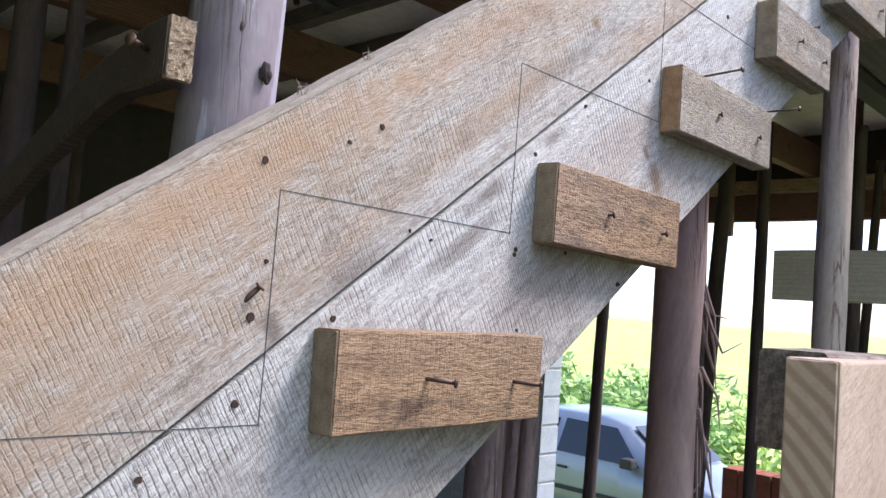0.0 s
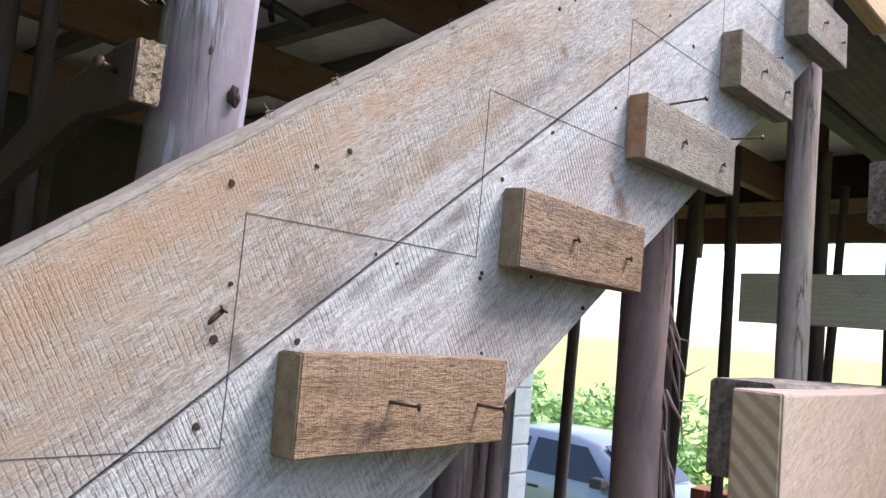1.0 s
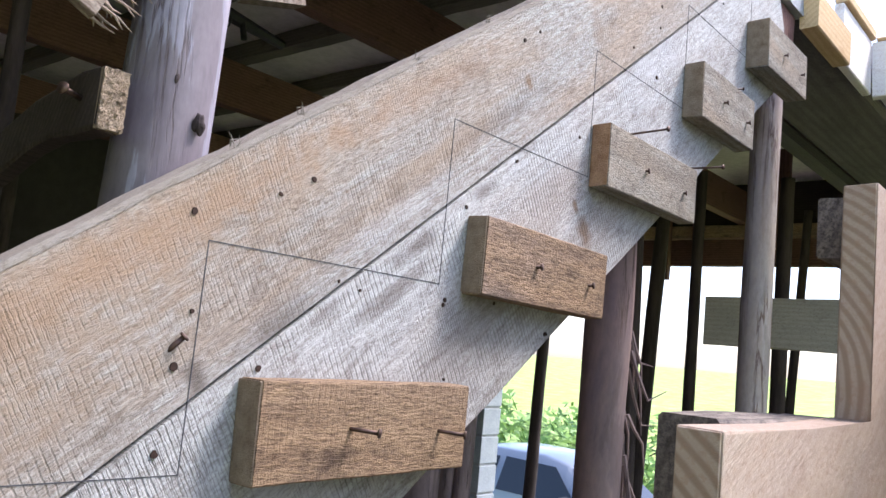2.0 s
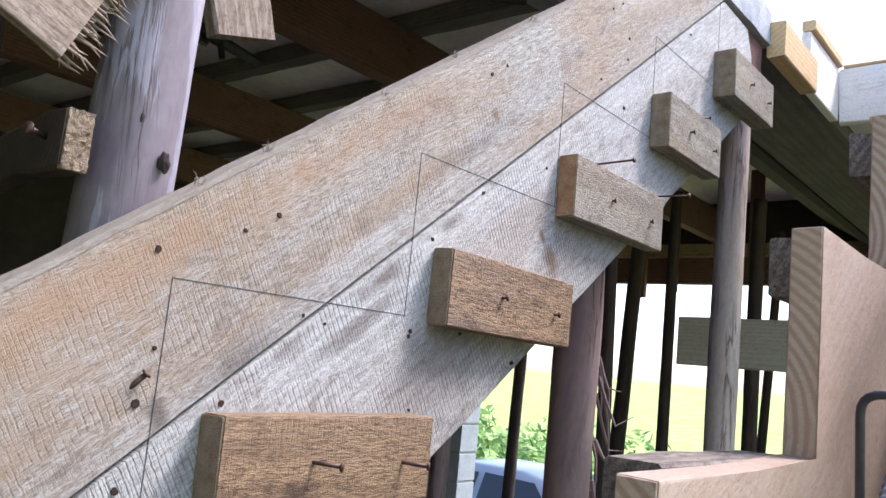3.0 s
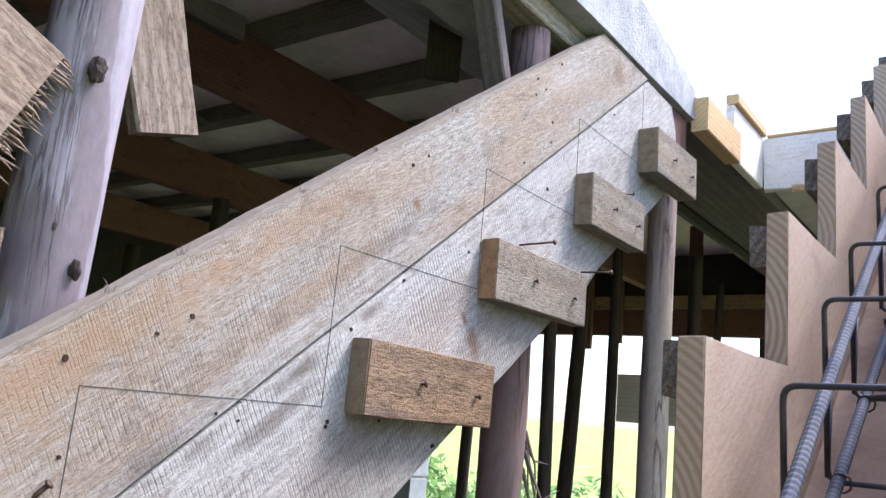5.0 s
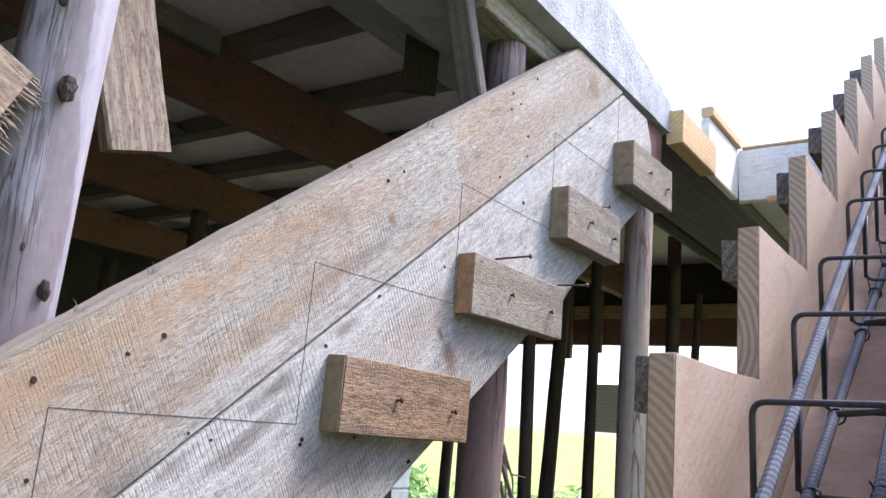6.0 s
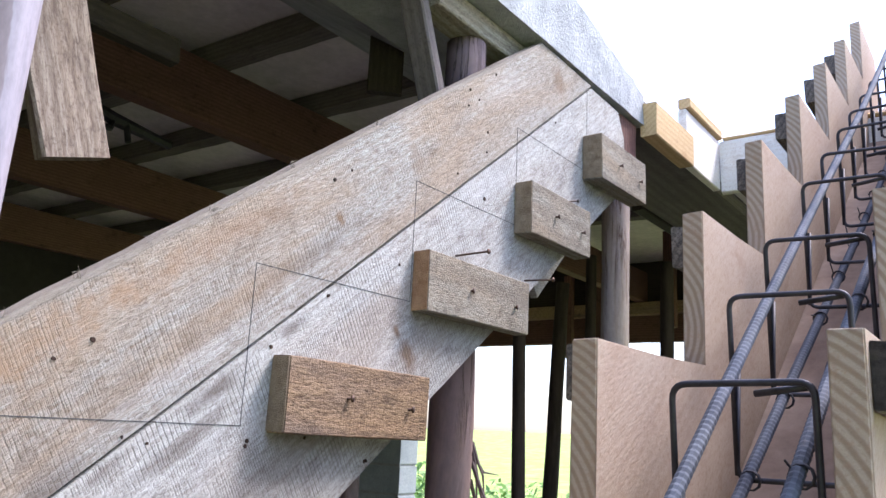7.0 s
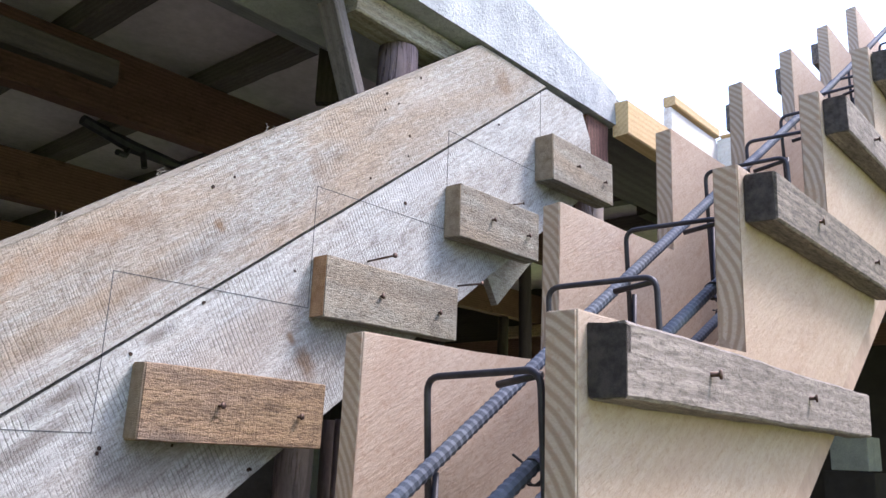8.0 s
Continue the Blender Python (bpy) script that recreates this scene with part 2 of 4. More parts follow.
# near-white base colour stands in for direct sun on the stairwell boards
M_GLARE = wood("sun_glare_board", (0.84, 0.81, 0.75), (0.76, 0.70, 0.60), (0.5, 0.4, 0.3), ring=0.3, grain=0.2, patch=0.2, knots=0.0)
# yellow pine, its colour saturated further to carry the glow of direct sun
M_YELLOW = wood("sun_glow_yellow_pine", (0.66, 0.48, 0.26), (0.48, 0.31, 0.14), (0.4, 0.22, 0.1), ring=0.4, grain=0.3, patch=0.3, knots=0.3)
M_BEAM = wood("red_brown_beam", (0.19, 0.098, 0.076), (0.09, 0.046, 0.038), (0.03, 0.018, 0.014), saw=0.3, ring=0.5, grain=0.5, patch=0.4)
M_JOIST = wood("grey_joist", (0.17, 0.145, 0.135), (0.085, 0.07, 0.065), (0.05, 0.04, 0.04), ring=0.4, grain=0.5)
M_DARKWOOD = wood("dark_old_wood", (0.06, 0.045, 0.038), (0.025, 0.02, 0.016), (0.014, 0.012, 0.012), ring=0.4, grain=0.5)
M_PLY = wood("pale_split_plywood", (0.29, 0.24, 0.19), (0.14, 0.10, 0.075), (0.09, 0.06, 0.045), ring=0.5, grain=0.9, patch=0.4, patch_col=(0.42, 0.29, 0.19), knots=0.0)
M_PLYRED = rough_mat("red_plywood", [(0.35, (0.30, 0.205, 0.15)), (0.6, (0.43, 0.32, 0.245))], 6, 0.2, 0.002)
M_CONC = rough_mat("rough_concrete", [(0.3, (0.30, 0.315, 0.32)), (0.6, (0.47, 0.485, 0.49)), (0.75, (0.56, 0.57, 0.575))], 14, 0.9, 0.006)
M_PANEL = rough_mat("ceiling_panel_grey", [(0.3, (0.64, 0.595, 0.60)), (0.7, (0.80, 0.745, 0.75))], 3, 0.2, 0.002)


def bark(name, tones, crack, rough=0.7):
    """Peeled trunk: long tone patches, peel edges, dark upright cracks."""
    m, nt, bs = node_mat(name)
    a = noise_tex(nt, coords(nt, (7, 7, 1.3), 20), 1.6, 6, 0.6, 0.6)
    col = ramp(nt, a, [(0.30, tones[0]), (0.47, tones[1]), (0.485, tones[2]), (0.60, tones[3]), (0.75, tones[4])])
    c = noise_tex(nt, coords(nt, (26, 26, 1.1), 20), 1.5, 6, 0.65, 0.9)
    cr = ramp(nt, c, [(0.478, grey(0.0)), (0.495, grey(1.0)), (0.505, grey(1.0)), (0.522, grey(0.0))])
    gate = ramp(nt, noise_tex(nt, coords(nt, (9, 9, 2.0), 20), 1.4, 3, 0.5), [(0.48, grey(0.0)), (0.60, grey(0.9))])
    cm = mix(nt, 1.0, cr, gate, "MULTIPLY")
    col = mix(nt, cm, col, crack)
    f = noise_tex(nt, coords(nt, (1, 1, 0.4), 20), 130, 5, 0.7)
    col = mix(nt, 0.4, col, ramp(nt, f, [(0.3, grey(0.45)), (0.6, grey(1.0))]), "MULTIPLY")
    nt.links.new(col, bs.inputs["Base Color"])
    bs.inputs["Roughness"].default_value = rough
    hm = add(nt, "Math")
    hm.operation = "SUBTRACT"
    nt.links.new(a, hm.inputs[0])
    nt.links.new(cm, hm.inputs[1])
    bump(nt, bs, hm.outputs[0], 0.7, 0.004)
    return m


M_BARK = bark("peeled_eucalyptus", ((0.11, 0.085, 0.095), (0.17, 0.145, 0.16), (0.25, 0.235, 0.275), (0.33, 0.30, 0.34), (0.17, 0.13, 0.135)), (0.09, 0.06, 0.055))
M_BARK_P = bark("purple_brown_eucalyptus", ((0.10, 0.07, 0.075), (0.16, 0.115, 0.12), (0.20, 0.145, 0.15), (0.25, 0.17, 0.16), (0.17, 0.115, 0.11)), (0.05, 0.03, 0.03))
M_BARK_G = bark("grey_eucalyptus", ((0.25, 0.205, 0.19), (0.34, 0.29, 0.27), (0.42, 0.365, 0.345), (0.45, 0.37, 0.33), (0.34, 0.24, 0.185)), (0.14, 0.07, 0.05))
# dark knots and stems; on far props it also holds the slab's shade
M_BARKD = rough_mat("dark_knots_and_shaded_bark", [(0.3, (0.028, 0.02, 0.02)), (0.6, (0.07, 0.05, 0.047))], 6, 0.7, 0.004, 0.85, (6, 6, 0.9))
M_STEEL = rough_mat("rebar_steel", [(0.35, (0.07, 0.08, 0.105)), (0.6, (0.12, 0.135, 0.165)), (0.8, (0.14, 0.095, 0.075))], 22, 0.3, 0.001, 0.75, spec=0.3, metal=0.1)
M_STIRRUP = rough_mat("stirrup_steel", [(0.35, (0.035, 0.033, 0.04)), (0.7, (0.075, 0.07, 0.08))], 22, 0.2, 0.001, 0.5, spec=0.5, metal=0.5)
M_NAIL = rough_mat("nail_steel", [(0.3, (0.06, 0.04, 0.032)), (0.7, (0.16, 0.10, 0.075))], 60, 0.2, 0.0005, 0.5, metal=0.6)
M_HOLE = rough_mat("nail_hole_dark", [(0.3, (0.02, 0.013, 0.01)), (0.7, (0.06, 0.03, 0.02))], 60, 0.2, 0.0005, 0.9)
M_PENCIL = rough_mat("pencil_graphite", [(0.3, (0.035, 0.035, 0.038)), (0.7, (0.10, 0.10, 0.105))], 90, 0.1, 0.0002, 0.6)
M_FLOOR = rough_mat("dirt_floor", [(0.3, (0.11, 0.088, 0.07)), (0.7, (0.20, 0.165, 0.135))], 3, 0.5, 0.02)
# near-black base colour holds the shade of the covered room
M_WALL = rough_mat("shade_dark_wall", [(0.3, (0.035, 0.029, 0.029)), (0.7, (0.065, 0.055, 0.054))], 2, 0.4, 0.01)
M_BLOCK = rough_mat("pale_blue_block", [(0.3, (0.31, 0.355, 0.385)), (0.7, (0.41, 0.455, 0.485))], 10, 0.5, 0.004)
M_MORTAR = rough_mat("grey_mortar", [(0.3, (0.30, 0.31, 0.31)), (0.7, (0.42, 0.43, 0.43))], 20, 0.5, 0.003)
M_GRASS = rough_mat("meadow_grass", [(0.3, (0.24, 0.34, 0.07)), (0.5, (0.36, 0.46, 0.11)), (0.72, (0.50, 0.50, 0.22))], 1.2, 0.6, 0.05)
M_BRICK = rough_mat("red_clay_block", [(0.3, (0.22, 0.07, 0.04)), (0.7, (0.34, 0.12, 0.07))], 12, 0.3, 0.003)


# ---- building blocks ----
def link(name, bm, mat, parent=None, label="", smooth=False):
    me = bpy.data.meshes.new(name)
    bmesh.ops.recalc_face_normals(bm, faces=bm.faces)
    bm.to_mesh(me)
    bm.free()
    if smooth:
        for p in me.polygons:
            p.use_smooth = True
    me.materials.append(mat)
    ob = new(name, me)
    if parent:
        ob.parent = parent
    if label:
        ob["label"] = label
    return ob


def part(name, bm, mat, parent, label="", smooth=False):
    return link(name, bm, mat, parent, label, smooth)


def thing(name, at, label, category, group="", kind=""):
    e = new(name)
    e.matrix_world = at if isinstance(at, Matrix) else Matrix.Translation(at)
    return tagged(e, label, category, group, kind)


def box(bm, x0, x1, y0, y1, z0, z1, bev=0.0, m=None):
    vs = [bm.verts.new((x, y, z)) for x in (x0, x1) for y in (y0, y1) for z in (z0, z1)]
    fs = [bm.faces.new([vs[i] for i in f]) for f in ((0, 1, 3, 2), (4, 6, 7, 5), (0, 4, 5, 1), (2, 3, 7, 6), (0, 2, 6, 4), (1, 5, 7, 3))]
    if bev:
        es = list({e for f in fs for e in f.edges})
        r = bmesh.ops.bevel(bm, geom=es, offset=bev, segments=2, profile=0.6, affect="EDGES")
        vs = list({v for f in r["faces"] for v in f.verts} | {v for v in vs if v.is_valid})
    if m is not None:
        for v in vs:
            v.co = m @ v.co
    return vs


def sawn(x0, x1, y0, y1, z0, z1, step=0.03, wob=0.0012, bev=0.0018, seed=0):
    """A sawn board along x with slightly uneven edges."""
    bm = bmesh.new()
    n = max(2, int((x1 - x0) / step))
    rings = []
    for i in range(n + 1):
        x = x0 + (x1 - x0) * i / n
        loop = []
        for (a, b, da, db) in ((0, 0, bev, 0), (1, 0, -bev, 0), (1, 0, 0, bev), (1, 1, 0, -bev), (1, 1, -bev, 0), (0, 1, bev, 0), (0, 1, 0, -bev), (0, 0, 0, bev)):
            y = (y1 if a else y0) + da
            z = (z1 if b else z0) + db
            q = Vector((x * 9 + seed * 3.7, (a * 5 + seed) * 2.1, b * 7.3))
            q2 = Vector((x * 55 + seed * 5.1, a * 5.0 + seed, b * 7.3))
            w = noise.noise(q) * wob * 1.6 + noise.noise(q2) * wob * 0.8
            endx = noise.noise(Vector((a * 3.1 + seed, b * 4.7 + i, 0.3))) * wob * 1.5 if i in (0, n) else 0
            loop.append(bm.verts.new((x + endx, y + w * 0.6, z + w)))
        rings.append(loop)
    for r0, r1 in zip(rings, rings[1:]):
        for k in range(8):
            bm.faces.new((r0[k], r0[(k + 1) % 8], r1[(k + 1) % 8], r1[k]))
    bm.faces.new(rings[0])
    bm.faces.new(rings[-1])
    return bm


def prism(poly, y0, y1, bev=0.0):
    """A plate with the outline poly in x, z, between y0 and y1."""
    bm = bmesh.new()
    a = [bm.verts.new((x, y0, z)) for x, z in poly]
    b = [bm.verts.new((x, y1, z)) for x, z in poly]
    bm.faces.new(a)
    bm.faces.new(b[::-1])
    n = len(poly)
    for i in range(n):
        bm.faces.new((a[i], b[i], b[(i + 1) % n], a[(i + 1) % n]))
    if bev:
        bmesh.ops.bevel(bm, geom=list(bm.edges), offset=bev, segments=2, profile=0.6, affect="EDGES")
    return bm


def rod(bm, pts, r, seg=10, cap=True):
    """A round bar through pts; r a number or a list."""
    pts = [Vector(p) for p in pts]
    loops = []
    up = None
    for i, p in enumerate(pts):
        d = (pts[min(i + 1, len(pts) - 1)] - pts[max(i - 1, 0)]).normalized()
        if up is None:
            up = d.orthogonal().normalized()
        up = (up - d * up.dot(d)).normalized()
        side = d.cross(up)
        ri = r[i] if isinstance(r, (list, tuple)) else r
        loops.append([bm.verts.new(p + (up * math.cos(t) + side * math.sin(t)) * ri) for t in (2 * math.pi * k / seg for k in range(seg))])
    for l0, l1 in zip(loops, loops[1:]):
        for k in range(seg):
            bm.faces.new((l0[k], l0[(k + 1) % seg], l1[(k + 1) % seg], l1[k]))
    if cap:
        bm.faces.new(loops[0])
        bm.faces.new(loops[-1])
    return bm


def arc(p0, corner, p1, r, n=5):
    """Points that round the corner between p0 and p1."""
    c, a, b = Vector(corner), Vector(p0), Vector(p1)
    u, v = (a - c).normalized(), (b - c).normalized()
    s, e = c + u * r, c + v * r
    return [s.lerp(c, t).lerp(c.lerp(e, t), t) for t in (i / n for i in range(n + 1))]


def nail(parent, x, y, z, length=0.03, r=0.0017, way=(0, -1, 0), head=0.0042, name="nail"):
    """A nail that sticks out along way."""
    bm = bmesh.new()
    d = Vector(way).normalized()
    p = Vector((x, y, z))
    rod(bm, [p - d * 0.01, p + d * length], r, 8)
    rod(bm, [p + d * (length - 0.0005), p + d * (length + 0.0012)], head, 10)
    return part(name, bm, M_NAIL, parent, "rusty steel nail", True)



# ---- ground, floor, walls, ceiling ----
GROUND_Z = -1.0
bm = bmesh.new()
bmesh.ops.create_grid(bm, x_segments=60, y_segments=60, size=150)
for v in bm.verts:
    d = max(0.0, v.co.x - 14)
    v.co.z = GROUND_Z + min(3.0, d * 0.038) + 0.12 * noise.noise(v.co * 0.15)
    if abs(v.co.x) < 12 and abs(v.co.y) < 12:
        v.co.z = GROUND_Z
tagged(link("ground", bm, M_GRASS, smooth=True), "sunlit yellow-green grass meadow rising gently away", "ground", kind="structure")
bm = bmesh.new()
box(bm, -5, 5.6, -3.5, 5.2, -0.9, 0.0)
tagged(link("floor", bm, M_FLOOR), "bare earth floor of the building site", "floor", kind="structure")
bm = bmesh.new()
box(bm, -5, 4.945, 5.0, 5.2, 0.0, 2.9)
tagged(link("wall_north", bm, M_WALL), "unpainted wall at the back, room shade put into its dark colour", "wall", kind="structure")
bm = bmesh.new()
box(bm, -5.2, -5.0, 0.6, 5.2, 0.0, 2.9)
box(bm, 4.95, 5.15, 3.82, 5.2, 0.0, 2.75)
tagged(link("wall_west", bm, M_WALL), "unpainted wall at the side, room shade put into its dark colour", "wall", kind="structure")
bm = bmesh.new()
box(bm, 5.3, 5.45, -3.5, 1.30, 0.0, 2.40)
tagged(link("wall_east", bm, M_WALL), "unpainted wall beyond the stairwell, room shade put into its dark colour", "wall", kind="structure")
bm = bmesh.new()
box(bm, -5, 5.4, 1.16, 5.2, 2.775, 2.90)
box(bm, 2.37, 5.4, -3.5, 0.548, 2.40, 2.50)
# added cover out of view: blocks sky so the left side darkens
box(bm, -5.0, -0.5, -3.5, 0.54, 2.45, 2.60)
tagged(link("ceiling", bm, M_PANEL), "grey shuttering panels under the upper slab, plus an unseen light-blocking cover", "ceiling", kind="structure")

# slab edge beam over the head of the stringer
bm = bmesh.new()
n = 90
rows = [[] for _ in range(6)]
for i in range(n + 1):
    x = -5.0 + 10.4 * i / n if i < 45 else 0.2 + 1.61 * (i - 45) / (n - 45)
    r = 0.005 * noise.noise(Vector((x * 14, 0, 0)))
    r2 = 0.006 * noise.noise(Vector((x * 21, 5, 0)))
    if i < 45:
        x = -5.0 + 5.2 * i / 45
    top = min(2.58, 2.44 + max(0.0, (1.82 - x)) * 0.205)
    for row, p in zip(rows, ((0.545 + r, 2.366 + r * 0.6), (0.548 - r2, top + r2), (0.75, top), (1.20, top + 0.33), (1.20, 2.60), (0.80, 2.366))):
        row.append(bm.verts.new((x, p[0], p[1])))
for i in range(n):
    for k in range(6):
        a_, b_ = rows[k], rows[(k + 1) % 6]
        bm.faces.new((a_[i], b_[i], b_[i + 1], a_[i + 1]))
for i in (0, n):
    bm.faces.new([rows[k][i] for k in range(6)])
tagged(link("slab_edge", bm, M_CONC), "rough grey concrete edge beam of the upper slab", "concrete beam", kind="structure")
bm = bmesh.new()
ring0 = [bm.verts.new((1.813, y, z)) for y, z in ((0.556, 2.366), (0.556, 2.44), (0.75, 2.44), (1.20, 2.77), (1.20, 2.62), (0.80, 2.366))]
ring1 = [bm.verts.new((5.4, v.co.y, v.co.z)) for v in ring0]
for k in range(6):
    bm.faces.new((ring0[k], ring0[(k + 1) % 6], ring1[(k + 1) % 6], ring1[k]))
bm.faces.new(ring0)
bm.faces.new(ring1)
tagged(link("slab_edge_2", bm, M_JOIST), "dark shuttered soffit of the slab edge beam", "concrete beam", kind="structure")

# ---- stringer form: two weathered boards, with pencil marks, nail holes ----
stringer = thing("stair_stringer", (0, 0, 0), "weathered grey sawn stair stringer form with pencil-marked steps", "stair form")


def sloped_board(name, mat, poly_cut, label):
    """A plate of the stringer, its mesh laid in a frame that follows the slope."""
    rot = Matrix.Rotation(-SLOPE, 4, "Y")
    bm = prism(poly_cut, 0.55, 0.576, 0.0016)
    inv = rot.inverted()
    for v in bm.verts:
        v.co = inv @ v.co
    ob = part(name, bm, mat, stringer, label)
    ob.matrix_basis = rot
    return ob


def wavy(p, q, n, amp, seed):
    """Points from p to q with a small uneven run."""
    out = []
    for i in range(n):
        t = i / n
        w = noise.noise(Vector((t * n * 0.45 + seed, seed, 0))) * amp if 0 < i else 0
        out.append((p[0] + (q[0] - p[0]) * t, p[1] + (q[1] - p[1]) * t + w))
    return out


up = wavy((-0.60, 0.783), (1.5255, 2.3575), 60, 0.0016, 3) + wavy((1.5255, 2.3575), (1.313, 2.362), 4, 0.0008, 5) + wavy((1.313, 2.3615), (0.72, 1.9415), 24, 0.001, 9) + wavy((0.72, 1.9415), (-0.60, 0.994), 50, 0.0012, 9)
sloped_board("upper_board", M_STR_UP, up, "weathered tan board with dark saw marks")
rot = Matrix.Rotation(-SLOPE, 4, "Y")
# pale strip paints the light that a chamfered top edge would catch
bm = prism(wavy((-0.60, 0.9895), (0.72, 1.9370), 70, 0.0026, 31) + wavy((0.72, 1.9370), (1.302, 2.352), 30, 0.0022, 33) + wavy((1.313, 2.3643), (0.72, 1.944), 36, 0.0018, 41) + wavy((0.72, 1.944), (-0.60, 0.9965), 80, 0.0022, 43), 0.5492, 0.5745, 0.0012)
for v in bm.verts:
    v.co = rot.inverted() @ v.co
part("worn_edge", bm, M_EDGE, stringer, "pale top edge, light on the chamfer put into its colour").matrix_basis = rot
rr = random.Random(3)
for x, z in ((0.403, 1.7165), (0.466, 1.7610), (0.600, 1.8565), (0.712, 1.9375), (0.86, 2.0415)):
    for k in range(5):
        bm = bmesh.new()
        q = Vector((x + rr.uniform(-0.006, 0.006), 0.550, z))
        rod(bm, [q, q + Vector((rr.uniform(-0.004, 0.004), -0.002, 0.005)), q + Vector((rr.uniform(-0.010, 0.010), -0.003, rr.uniform(0.007, 0.012)))], [0.0006, 0.0004, 0.0001], 5)
        part("splinter", bm, M_EDGE, stringer, "thin raised wood splinter")
low = wavy((-0.60, 0.78), (1.527, 2.3545), 60, 0.0016, 3)
low = [(x, z - 0.0016) for x, z in low] + [(1.527, 2.353), (1.664, 2.350), (1.695, 2.30), (1.705, 2.188)] + wavy((1.705, 2.188), (-0.60, 0.532), 60, 0.0022, 17)
sloped_board("lower_board", M_STR_LO, low, "pale grey board with dark saw marks")


def pencil(x0, z0, x1, z1, w=0.0008):
    d = Vector((x1 - x0, 0, z1 - z0)).normalized()
    nrm = Vector((-d.z, 0, d.x)) * w / 2
    a, b = Vector((x0, 0.5496, z0)), Vector((x1, 0.5496, z1))
    bm = bmesh.new()
    vs = [bm.verts.new(p) for p in (a - nrm, b - nrm, b + nrm, a + nrm)]
    f = bm.faces.new(vs)
    ex = bmesh.ops.extrude_face_region(bm, geom=[f])
    for v in ex["geom"]:
        if isinstance(v, bmesh.types.BMVert):
            v.co.y += 0.0012
    part("pencil_line", bm, M_PENCIL, stringer, "thin pencil line")


TIPS = [(0.112, 1.462), (0.392, 1.640), (0.671, 1.816), (0.951, 1.990), (1.229, 2.165), (1.505, 2.340)]
for (xa, za), (xb, zb) in zip(TIPS, TIPS[1:]):
    pencil(xa, za, xb - 0.001, za)
    pencil(xb - 0.001, za - 0.001, xb, zb)


# nail holes and bent nails in the two boards: x, z, size in mm
HOLES = [(0.376, 1.660, 5), (0.455, 1.690, 4), (0.489, 1.710, 5), (0.375, 1.542, 6), (0.385, 1.584, 3), (0.369, 1.478, 5), (0.453, 1.544, 4), (0.691, 1.543, 3),
         (0.875, 1.603, 4), (0.531, 1.625, 3), (0.558, 1.620, 3), (0.703, 1.727, 4), (0.681, 1.625, 4), (0.767, 1.630, 3), (0.784, 1.944, 4), (0.814, 1.966, 3),
         (0.788, 1.798, 4), (0.923, 1.862, 3), (1.077, 2.178, 4), (1.104, 2.170, 3), (1.075, 2.150, 3), (1.153, 2.234, 3), (1.133, 2.124, 4), (1.132, 2.089, 3),
         (1.052, 2.030, 3), (1.369, 2.223, 4), (1.130, 2.010, 5), (1.284, 2.022, 3), (0.679, 1.619, 4), (0.878, 1.604, 4), (0.30, 1.43, 5)]
for hx, hz, s in HOLES:
    bm = bmesh.new()
    rod(bm, [(hx, 0.5487, hz), (hx, 0.556, hz)], s / 2000 * 1.1, 9)
    for v in bm.verts:
        v.co.x += 0.0012 * noise.noise(v.co * 400)
        v.co.z += 0.0016 * noise.noise(v.co * 300 + Vector((7, 1, 2)))
    part("nail_hole", bm, M_HOLE, stringer, "dark nail hole")
nail(stringer, 0.372, 0.55, 1.556, 0.012, 0.0022, (0.5, -0.5, 0.75))
nail(stringer, 1.057, 0.55, 1.902, 0.062, 0.0016, (-0.1, -1, 0.0), 0.004)
nail(stringer, 1.266, 0.55, 1.901, 0.062, 0.0016, (-0.2, -1, -0.08), 0.004)
nail(stringer, 1.40, 0.55, 2.075, 0.03, 0.0013, (0.5, -0.86, 0.1), 0.003)

# ---- cleats nailed on the stringer ----
CLEATS = [(0.438, 0.697, 1.456, 1.538, 0.520, M_CLEAT, 0.03, 0.6, "brown sawn wooden cleat with two bent nails"),
          (0.708, 0.966, 1.632, 1.716, 0.522, M_CLEAT, 0.006, -0.9, "brown wooden cleat with a rough pale end"),
          (0.955, 1.232, 1.803, 1.888, 0.522, M_CLEAT_G, 0.004, 0.0, "greenish grey cleat with an orange sawn end"),
          (1.226, 1.452, 1.974, 2.064, 0.516, M_CLEAT_G, 0.006, 0.0, "grey weathered wooden cleat with two nails"),
          (1.488, 1.716, 2.145, 2.236, 0.508, M_CLEAT_G, 0.006, 0.5, "grey weathered wooden cleat under the slab edge")]
